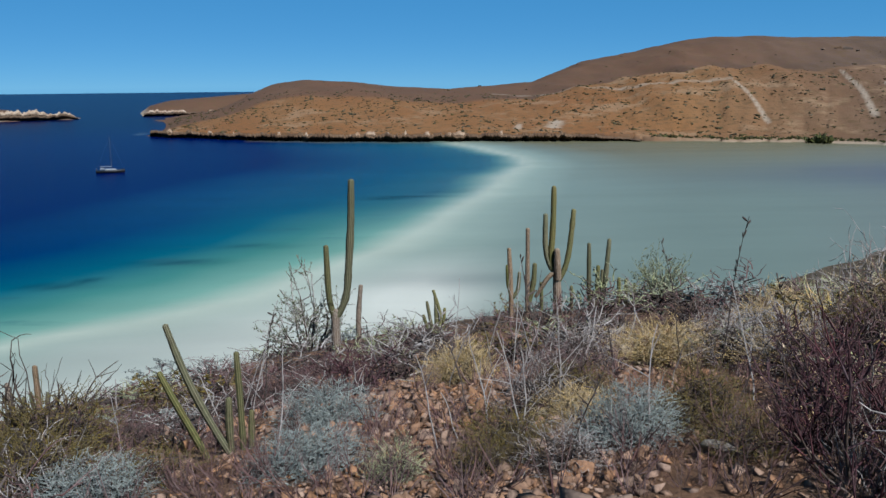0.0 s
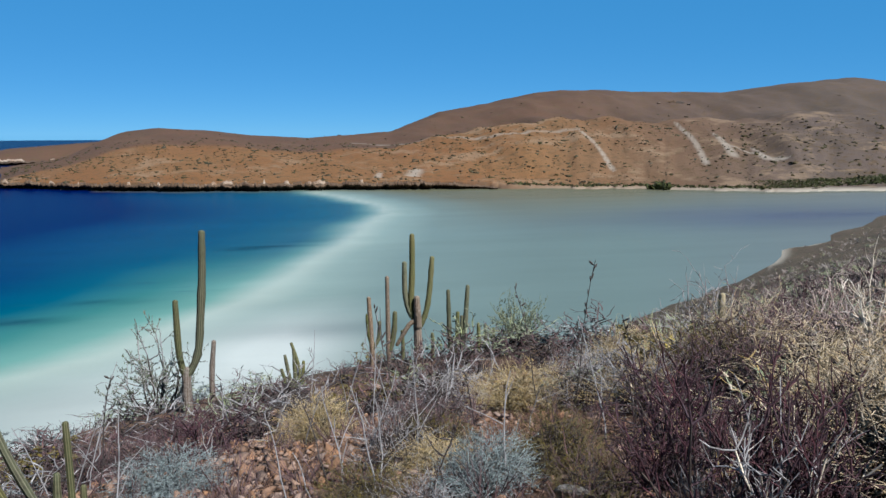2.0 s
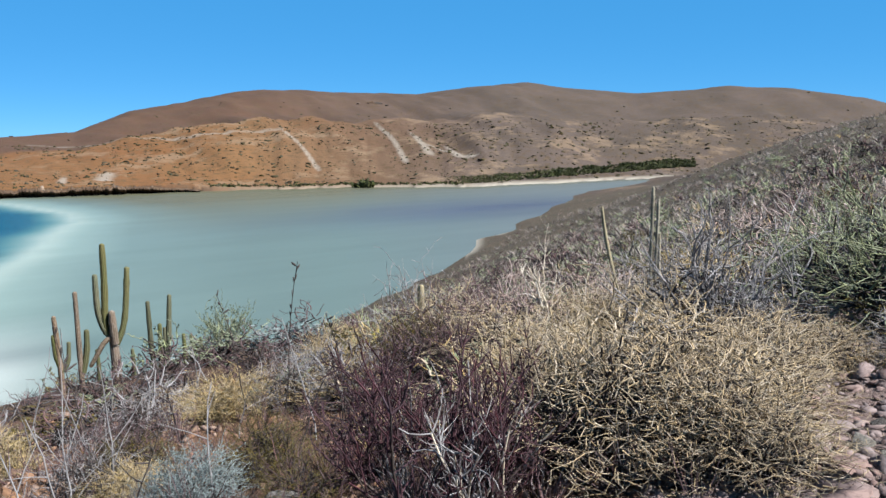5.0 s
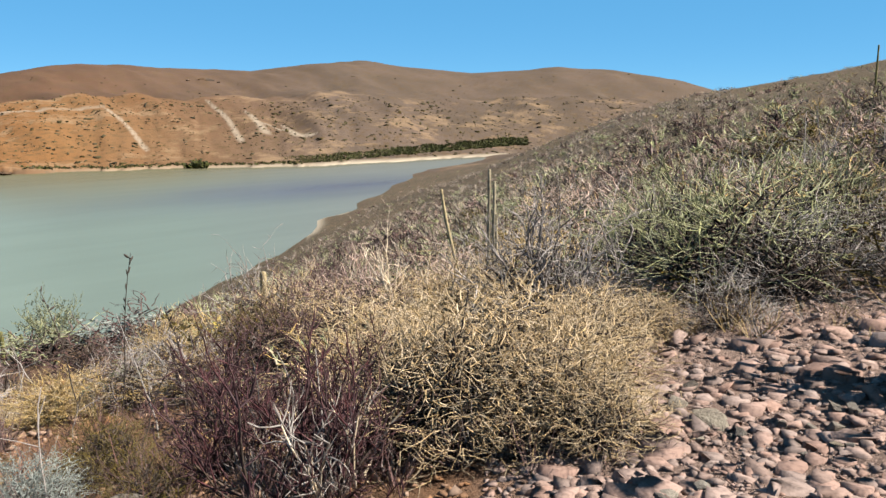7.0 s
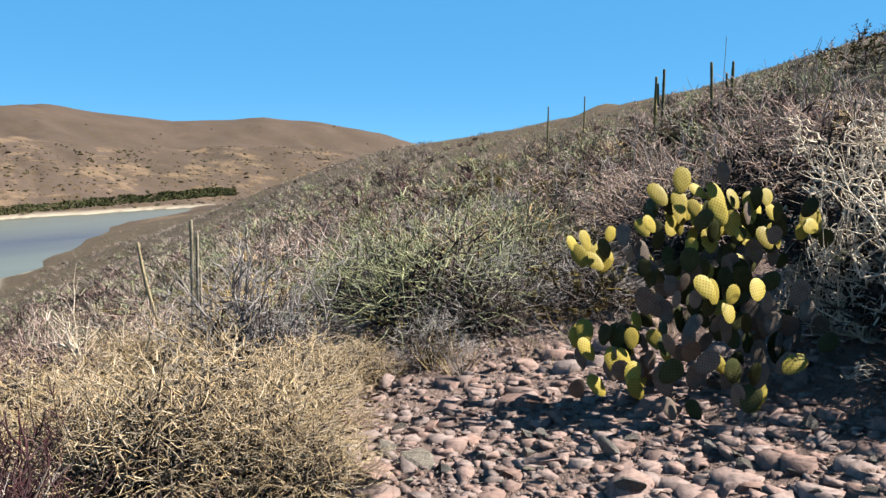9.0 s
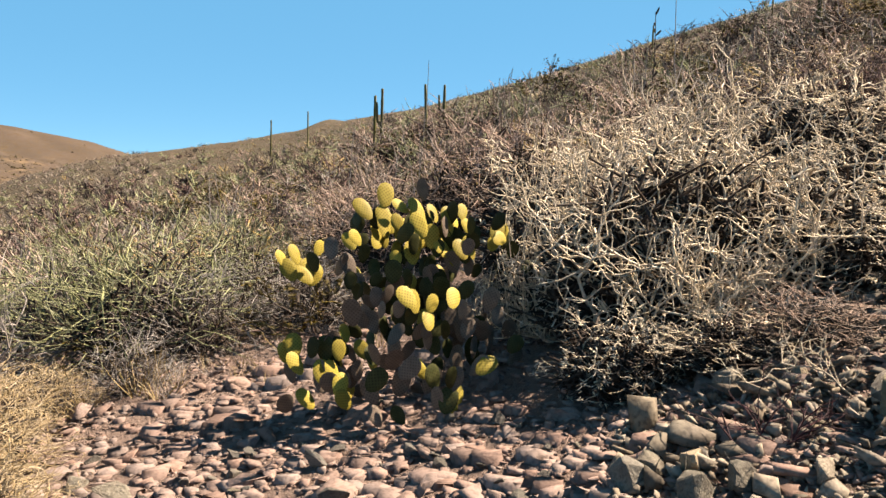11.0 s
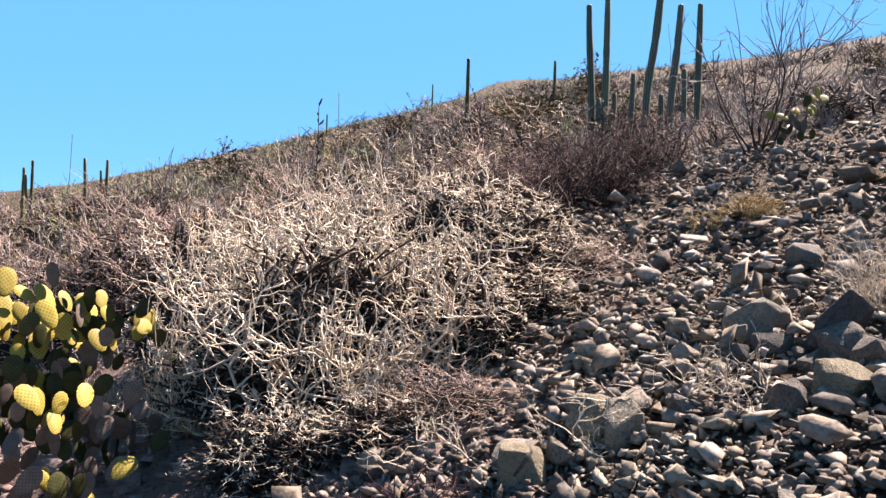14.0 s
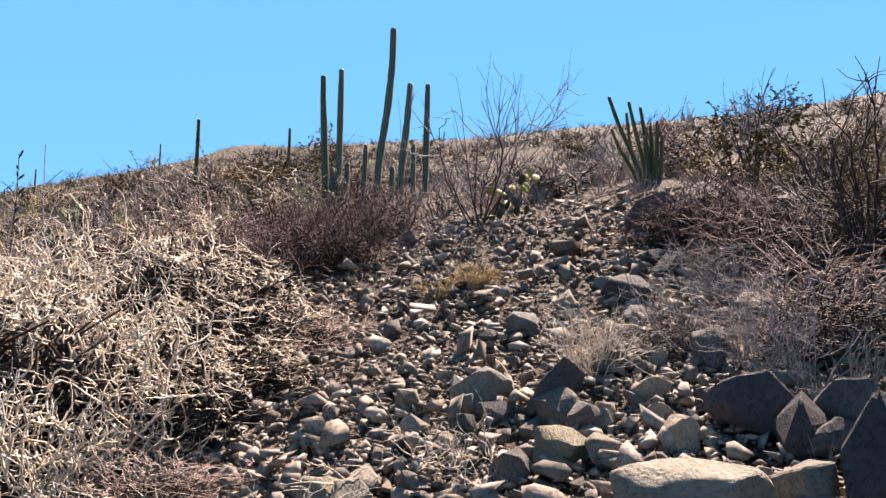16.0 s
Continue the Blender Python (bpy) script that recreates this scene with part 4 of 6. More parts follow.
for n, (k, (stems, depth, kids, zig, spread, up, thick, bark, twig, leafy)) in enumerate(KINDS.items()):
    MADE[k] = []
    for v, wanted in enumerate((1050, 1050, 300, 300, 300) if k == "red" else (760, 760, 250, 250, 250)):
        rs = np.random.RandomState(300 + 10 * n + v)
        if k in DOMES:
            many, spur, crook, long, thin, rise = DOMES[k]
            full = wanted > 700
            main, fine = dome(rs, many if full else 180, spur, crook, long * (1 if full else 1.2), thin * (1 if full else 2.2), rise, 0.55 if k == "white" else 0.4, 8 if k == "white" and full else 4)
            fit = np.ones(3)
        else:
            trial = sum(len(level) for level in grow(rs, stems, depth, kids, zig, spread, up, thick))
            main, fine = grow(rs, max(7, round(stems * wanted / trial)), depth, kids, zig, spread, up, thick * (1.25 if wanted > 700 else 1.9))
            rs.shuffle(fine)
            fine = fine[: max(60, wanted - len(main))]
            top = max(np.percentile([s[1][2] for s in main + fine], 98), 0.3)
            wide = np.percentile([np.hypot(s[1][0], s[1][1]) for s in main + fine], 96)
            fit = np.array([0.5 / wide, 0.5 / wide, 1 / top])
        meshes = []
        # inner limbs of most domes get dark bark: inside shade put into colour
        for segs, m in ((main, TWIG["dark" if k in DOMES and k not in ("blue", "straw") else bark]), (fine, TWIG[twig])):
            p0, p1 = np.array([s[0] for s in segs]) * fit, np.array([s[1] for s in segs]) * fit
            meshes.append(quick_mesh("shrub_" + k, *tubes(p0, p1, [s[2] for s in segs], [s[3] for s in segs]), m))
        if leafy:
            lv, lf = leaves_on(rs, fine, leafy if wanted > 700 else leafy // 3, 0.015 if wanted > 700 else 0.05)
            meshes.append(quick_mesh("leaves", lv * fit, lf, TWIG[k] if k in ("blue", "olive") else MAT_LEAF))
        MADE[k].append(meshes)
SHRUB_LABEL = {
    "white": ("bare shrub of bleached zigzag thorny twigs", "thorn_shrub"), "broom": ("dense leafless shrub of fine tan twigs", "twig_shrub"),
    "straw": ("dry straw-coloured grassy bush", "straw_bush"), "red": ("leafless shrub of dark red-brown twigs", "red_shrub"),
    "purple": ("bare shrub of thin purple-grey twigs", "dry_shrub"), "grey": ("bare grey upright twiggy shrub", "dry_shrub"),
    "blue": ("low rounded blue-grey brush", "grey_brush"), "green": ("sparse grey-green leafy shrub", "green_shrub"),
    "rust": ("dry shrub of rusty brown twigs", "rusty_shrub"), "olive": ("olive-brown shrub with few leaves", "olive_shrub"),
}
N_SHRUBS = [0]


def shrub(kind, az, r, width, height, where="on the stony slope", small=False):
    N_SHRUBS[0] += 1
    rs = np.random.RandomState(1000 + N_SHRUBS[0])
    meshes = MADE[kind][2 + rs.randint(3) if small or r > 13 else rs.randint(2)]
    label, name = SHRUB_LABEL[kind]
    if az < 8 and r > 11:
        height *= 0.72
    size = "large " if width > 1.7 else ("small " if width < 0.7 else "")
    m = Matrix.Translation(put(az, r, -0.02)) @ pose(0, 0, 0, rs.normal(0, 4), rs.normal(0, 4), rs.uniform(0, 360)) @ Matrix.Diagonal((width, width * rs.uniform(0.85, 1.15), height, 1))
    ob = thing(name, size + label + " " + where, "shrub", None, "shrubs on the slope", at=m)
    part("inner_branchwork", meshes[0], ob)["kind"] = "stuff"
    part("branchwork", meshes[1], ob)["kind"] = "stuff"
    if len(meshes) > 2:
        part("foliage", meshes[2], ob)["kind"] = "stuff"
    return ob


# shrubs that can be told apart: kind, bearing, distance, width, height
for row in (
    # downhill, at the start
    ("blue", 17.3, 5.6, 0.92, 0.55), ("blue", -5.6, 7.2, 1.25, 0.5), ("blue", -22.5, 6.1, 1.1, 0.45), ("blue", -7.2, 5.6, 0.95, 0.4),
    ("straw", 19.7, 9.6, 1.35, 0.65), ("straw", 4.6, 8.9, 1.1, 0.55), ("olive", 5.0, 9.0, 0.7, 0.4), ("olive", 9.4, 5.1, 0.5, 0.3), ("olive", -19.0, 6.4, 0.9, 0.4), ("red", -3.6, 9.2, 1.6, 0.6), ("red", -2.6, 9.0, 1.0, 0.5), ("purple", -17.6, 10.4, 1.3, 0.55), ("purple", -8.0, 10.4, 1.2, 0.5), ("purple", -5.0, 12.2, 1.3, 0.5), ("purple", -11.0, 11.4, 1.2, 0.5), ("purple", -20.2, 10.8, 1.3, 0.55), ("purple", -20.0, 8.6, 1.0, 0.4), ("purple", 0.6, 11.2, 1.0, 0.4), ("purple", -24.5, 12.0, 1.4, 0.6), ("olive", -25.6, 6.9, 1.3, 0.65), ("olive", -24.5, 8.6, 1.6, 0.95),
    ("olive", 8.5, 5.6, 0.9, 0.42), ("olive", 22.8, 6.4, 0.8, 0.55), ("green", 0.8, 15.5, 1.6, 0.65), ("purple", 7.0, 15.5, 1.5, 0.6),
    ("purple", 10.3, 16.0, 1.6, 0.7), ("purple", 14.8, 15.6, 1.6, 0.75), ("purple", 22.0, 15.5, 1.7, 0.8), ("green", 19.7, 19.5, 1.9, 0.8),
    ("purple", 18.0, 17.0, 1.5, 0.8), ("red", 12.3, 17.4, 1.2, 0.6), ("purple", 25.0, 13.5, 1.5, 0.8), ("grey", 24.0, 9.5, 1.2, 0.75),
    ("purple", -8.6, 14.5, 1.5, 0.5), ("purple", -13.0, 15.5, 1.7, 0.55), ("purple", -17.0, 16.5, 1.8, 0.55), ("purple", -21.0, 16.0, 1.6, 0.5),
    ("olive", -28.0, 10.0, 1.7, 0.9), ("green", -1.8, 13.6, 1.4, 0.55), ("purple", 2.6, 14.3, 1.3, 0.55), ("olive", 21.0, 6.0, 0.6, 0.35),
    ("straw", 26.8, 12.5, 1.2, 0.8), ("grey", 13.6, 9.2, 1.1, 0.6), ("grey", 28.5, 9.0, 1.2, 0.8), ("purple", -12.0, 10.5, 1.2, 0.45),
    ("green", -0.4, 5.0, 0.5, 0.28), ("grey", 12.8, 4.9, 0.7, 0.4), ("straw", 29.0, 9.2, 1.2, 0.6), ("olive", 25.1, 5.3, 0.6, 0.4), ("grey", 10.6, 6.6, 0.8, 0.6), ("purple", 12.6, 7.6, 1.0, 0.6),
    ("grey", 25.6, 10.9, 1.2, 0.7), ("purple", -9.6, 10.2, 1.1, 0.4), ("purple", -18.4, 9.2, 1.0, 0.4), ("olive", -25.9, 7.6, 1.1, 0.6), ("purple", -19.4, 14.5, 1.5, 0.6), ("purple", -12.8, 12.0, 1.3, 0.55), ("red", -7.9, 12.6, 1.2, 0.55), ("purple", -0.7, 12.4, 0.9, 0.45),
    ("grey", 15.0, 11.2, 1.2, 0.5), ("red", 15.2, 10.0, 0.8, 0.4), ("olive", 13.6, 7.2, 0.9, 0.4), ("olive", 6.5, 5.0, 0.5, 0.35), ("purple", 5.8, 11.9, 1.1, 0.5), ("red", 31.6, 5.6, 1.1, 0.75), ("olive", 32.0, 9.8, 1.1, 1.0),
    # the red bush and the big tan ones
    ("red", 33.6, 4.7, 1.25, 1.0), ("red", 37.0, 5.1, 1.1, 0.95), ("red", 29.8, 5.6, 0.9, 0.7), ("red", 38.6, 4.5, 1.0, 0.8),
    ("red", 40.4, 5.6, 1.1, 0.85), ("broom", 48.0, 5.2, 1.75, 1.15), ("broom", 52.6, 5.7, 1.7, 1.05), ("broom", 43.4, 7.4, 1.7, 0.95), ("broom", 40.0, 8.8, 1.7, 1.05),
    ("broom", 57.0, 7.2, 1.3, 0.75), ("broom", 55.0, 5.0, 1.3, 0.8), ("broom", 58.0, 4.8, 1.1, 0.6), ("broom", 57.0, 6.2, 1.3, 0.8), ("broom", 44.6, 5.9, 1.5, 1.0), ("purple", 33.8, 8.6, 1.7, 1.09), ("purple", 38.6, 9.0, 1.8, 1.10), ("rust", 41.0, 10.2, 1.8, 1.35), ("broom", 44.5, 10.4, 1.8, 1.04), ("rust", 47.0, 12.2, 1.9, 1.11), ("broom", 49.0, 9.6, 2.0, 1.11), ("straw", 53.6, 12.4, 1.9, 1.04), ("grey", 56.5, 11.5, 1.9, 0.93), ("purple", 35.5, 9.6, 1.8, 1.34), ("grey", 32.5, 10.5, 1.5, 1.53), ("purple", 38.2, 11.5, 1.9, 1.35), ("purple", 36.6, 13, 2.0, 1.53), ("purple", 41.5, 12.5, 2.0, 0.96),
    ("grey", 52.8, 9.4, 1.7, 1.5), ("grey", 50.8, 10.8, 1.5, 1.3), ("grey", 56.0, 8.8, 1.3, 0.7), ("straw", 46.5, 9.6, 1.4, 0.8),
    ("green", 67.0, 9.6, 2.3, 1.55), ("green", 63.2, 11.0, 2.0, 1.5), ("grey", 70.4, 9.0, 1.6, 1.0), ("green", 60.6, 12.5, 2.0, 1.2),
    ("green", 72.6, 12.0, 2.0, 1.3), ("grey", 74.2, 10.0, 1.6, 0.95), ("broom", 61.0, 7.6, 1.0, 0.55), ("grey", 66.4, 7.7, 1.0, 0.55),
    ("straw", 30.0, 14.0, 1.4, 0.9), ("red", 30.4, 7.0, 1.2, 0.8), ("straw", 13.5, 6.4, 0.7, 0.35),
    ("broom", 34.8, 10.4, 1.6, 1.4), ("olive", 33.4, 9.6, 1.3, 1.2),
    # below the lone columns on the skyline
    ("rust", 80.8, 31.0, 2.6, 1.7), ("grey", 82.4, 30.5, 2.6, 1.6), ("rust", 84.6, 30.0, 2.6, 1.7), ("purple", 86.4, 29.5, 2.6, 1.7), ("grey", 87.8, 30.0, 2.4, 1.5), ("rust", 110.4, 22.0, 2.2, 1.5), ("grey", 111.6, 21.5, 2.2, 1.4),
    # behind the prickly pear
    ("rust", 84.0, 11.2, 2.4, 1.75), ("rust", 88.2, 11.4, 2.5, 1.95), ("rust", 80.4, 13.0, 2.2, 1.5), ("grey", 78.0, 9.4, 1.6, 0.9),
    ("straw", 76.0, 13.5, 1.7, 1.0), ("rust", 92.0, 11.6, 2.4, 1.9), ("straw", 72.0, 16.0, 2.0, 1.1), ("straw", 68.0, 15.0, 2.0, 1.1),
    # the bleached thorn thicket
    ("white", 95.6, 7.4, 1.7, 1.45), ("white", 98.6, 6.4, 1.6, 1.35), ("white", 101.6, 6.5, 1.9, 1.5), ("white", 106.0, 6.7, 1.8, 1.35),
    ("white", 110.4, 6.9, 1.6, 1.1), ("white", 98.6, 8.3, 2.0, 1.7), ("white", 104.0, 8.7, 2.1, 1.7), ("white", 109.5, 8.8, 1.9, 1.4),
    ("white", 94.0, 9.0, 1.9, 1.6), ("white", 99.0, 5.2, 0.9, 0.5), ("white", 101.0, 5.2, 0.8, 0.5),
    ("white", 116.5, 8.0, 1.6, 0.9), ("white", 106.5, 5.2, 0.9, 0.4),
    ("white", 113.2, 6.5, 1.4, 0.7), ("white", 116.4, 7.0, 1.3, 0.55), ("white", 114.4, 8.4, 1.8, 1.05), ("rust", 119.0, 8.0, 1.3, 0.5), ("rust", 112.5, 5.4, 1.0, 0.35), ("white", 113.6, 7.4, 1.5, 0.9), ("white", 111.6, 9.2, 1.9, 1.5), ("grey", 106.5, 11.5, 2.0, 1.5), ("rust", 100.0, 12.0, 2.0, 1.5), ("rust", 112.5, 12.5, 2.0, 1.3),
    ("purple", 113.0, 10.6, 1.8, 1.25), ("purple", 116.2, 10.2, 1.8, 1.1), ("purple", 119.6, 10.8, 1.6, 1.05), ("purple", 122.0, 11.2, 1.5, 0.95), ("purple", 109.5, 10.8, 1.8, 1.3), ("purple", 117.6, 12.2, 1.9, 1.1), ("purple", 120.8, 12.4, 1.9, 1.15), ("purple", 123.8, 12.6, 1.5, 1.0), ("rust", 116.0, 14.5, 2.0, 1.1),
    # up the rocky slope
    ("grey", 136.0, 14.5, 1.8, 0.9), ("grey", 143.0, 6.6, 0.9, 0.45), ("rust", 152.5, 6.4, 1.5, 0.9), ("rust", 149.8, 8.6, 1.7, 0.9),
    ("olive", 148.0, 13.5, 1.8, 1.1), ("olive", 153.0, 12.0, 1.8, 1.2), ("purple", 146.5, 10.2, 1.6, 0.8),
    ("grey", 152.5, 9.3, 1.5, 1.0), ("straw", 147.0, 15.5, 1.6, 0.8), ("rust", 144.0, 16.0, 1.6, 0.8), ("olive", 157.0, 9.5, 1.7, 1.2), ("purple", 143.4, 9.9, 1.5, 0.8), ("purple", 146.4, 9.8, 1.7, 0.95), ("purple", 149.2, 9.4, 1.6, 0.9),
):
    shrub(*row)

# smaller growth between them
rs = np.random.RandomState(77)
SECTORS = ((-34, 30, ("purple", "purple", "grey", "red", "olive", "blue", "purple", "green")), (30, 62, ("grey", "broom", "purple", "straw", "green")),
           (62, 92, ("straw", "grey", "green", "rust", "grey", "olive", "purple")), (92, 118, ("white", "rust", "grey", "straw", "olive", "purple")), (118, 160, ("grey", "olive", "rust", "purple")))
# bearings and distances left open
CLEAR = ((17, 23, 7.5, 12.5), (-21, -9, 5, 8), (-9, 10, 4, 9.8), (10, 27, 4, 9.5), (27, 34, 4, 6.5), (40, 60, 4, 8.0))
for low, high, kinds in SECTORS:
    for n in range(int((high - low) * (2.7 if 50 < low < 110 else 1.6))):
        az, r = rs.uniform(low, high), 5.0 * math.exp(rs.rand() * 1.75) if n % 2 or low < 50 else rs.uniform(11, 34)
        if any(a0 < az < a1 and r0 < r < r1 for a0, a1, r0, r1 in CLEAR):
            continue
        if (r < 8.5 and 60 < az < 160) or (118 < az < 148 and r < 11.5) or (r < 10 and -9 < az < 10 and rs.rand() < 0.8) or (r < 7.5 and az < 30 and rs.rand() < 0.5):
            continue
        w = rs.uniform(0.6, 1.3) * (1 + r / 30)
        shrub(kinds[rs.randint(len(kinds))], az, r, w, w * rs.uniform(0.38, 0.62), small=True)
for n in range(90):
    az, r = rs.uniform(46, 112), rs.uniform(14, 40)
    w = rs.uniform(1.4, 2.8)
    shrub(("grey", "green", "rust", "purple", "olive", "rust", "purple")[rs.randint(7)], az, r, w, w * rs.uniform(0.35, 0.5), "mid-slope", True)
# ---- rocks ----
def hull_rock(seed, points=15, flat=0.7):
    """An angular stone of about unit size."""
    rs = np.random.RandomState(seed)
    bm = bmesh.new()
    for _ in range(points):
        v = rs.normal(size=3)
        v = v / np.linalg.norm(v) * rs.uniform(0.8, 1.0)
        bm.verts.new((v[0] * 0.5, v[1] * 0.5 * rs.uniform(0.75, 1.0), v[2] * 0.5 * flat))
    got = bmesh.ops.convex_hull(bm, input=bm.verts)
    bmesh.ops.delete(bm, geom=[v for v in got["geom_interior"] if isinstance(v, bmesh.types.BMVert)], context="VERTS")
    bmesh.ops.recalc_face_normals(bm, faces=bm.faces)
    return bm


def stone_mesh(seed, material, points=15, flat=0.7, worn=0.0):
    bm = hull_rock(seed, points, flat)
    if worn:
        bmesh.ops.bevel(bm, geom=list(bm.edges), offset=worn, segments=1, affect="EDGES", profile=0.6)
    me = bpy.data.meshes.new("rock")
    bm.to_mesh(me)
    bm.free()
    me.materials.append(material)
    return me


STONES = [stone_mesh(500 + n, MAT_ROCK, 10 + n % 3, (0.4, 0.6, 0.8)[n % 3], 0.012) for n in range(9)]
def boulder_mesh(seed, material, points, flat):
    """A larger block with chipped edges and an uneven skin."""
    bm = hull_rock(seed, points, flat)
    bmesh.ops.bevel(bm, geom=list(bm.edges), offset=0.02, segments=1, affect="EDGES", profile=0.6)
    bmesh.ops.triangulate(bm, faces=bm.faces)
    bmesh.ops.subdivide_edges(bm, edges=[e for e in bm.edges if e.calc_length() > 0.16], cuts=1, use_grid_fill=True)
    bmesh.ops.triangulate(bm, faces=bm.faces)
    for v in bm.verts:
        v.co += v.co.normalized() * (0.09 * (fbm(v.co.x * 5 + seed, v.co.y * 5 + v.co.z * 4, 3, seed % 50) - 0.5))
    me = bpy.data.meshes.new("boulder")
    bm.to_mesh(me)
    bm.free()
    me.materials.append(material)
    return me


def worn_mesh(seed, material):
    """A weathered block: flat sides, rounded edges, a pitted skin."""
    rs = np.random.RandomState(seed)
    bm = bmesh.new()
    bmesh.ops.create_icosphere(bm, subdivisions=4, radius=0.5)
    cuts = [(np.array(c) / np.linalg.norm(c), rs.uniform(0.24, 0.37)) for c in rs.normal(size=(13, 3))] + [(np.array((0.1, 0.05, 1.0)), 0.3)]
    for v in bm.verts:
        q = np.array(v.co[:])
        for c, far in cuts:
            over = q @ c - far
            if over > 0:
                q = q - c * over * 0.97
        k = fbm(np.array(q[0] * 6 + seed), np.array(q[1] * 6 + q[2] * 5), 4, seed % 40) - 0.5
        v.co = q * (1 + 0.13 * float(k))
    me = bpy.data.meshes.new("boulder")
    bm.to_mesh(me)
    bm.free()
    me.materials.append(material)
    me.polygons.foreach_set("use_smooth", [True] * len(me.polygons))
    return me


BOULDERS = [boulder_mesh(560 + n, MAT_ROCK if n % 2 else MAT_RED_ROCK, 11 + n % 3, (0.5, 0.7, 0.9)[n % 3]) for n in range(8)]
WORN = [worn_mesh(610 + n, MAT_WORN_ROCK) for n in range(4)]
# blocks with shade painted in, for the dark parts of the slope
DUSKY = [boulder_mesh(570 + n, MAT_SHADED_ROCK, 12, (0.6, 0.8, 0.9)[n % 3]) for n in range(4)]
TAN = [boulder_mesh(580 + n, MAT_TAN_ROCK, 11, (0.5, 0.7, 0.9)[n % 3]) for n in range(5)]
RED = [stone_mesh(590 + n, MAT_RED_ROCK, 11, (0.5, 0.7, 0.9)[n % 3], 0.012) for n in range(5)]


def rock(az, r, w, d, h, meshes, seed, label, sink=0.25, tilt=12):
    rs = np.random.RandomState(seed)
    m = Matrix.Translation(put(az, r, h * (0.5 * 0.7 - sink * 0.6))) @ pose(0, 0, 0, rs.normal(0, tilt), rs.normal(0, tilt), rs.uniform(0, 360)) @ Matrix.Diagonal((w, d, h * 1.3, 1))
    return thing("rock", label, "rock", meshes[rs.randint(len(meshes))], "loose rocks", at=m)


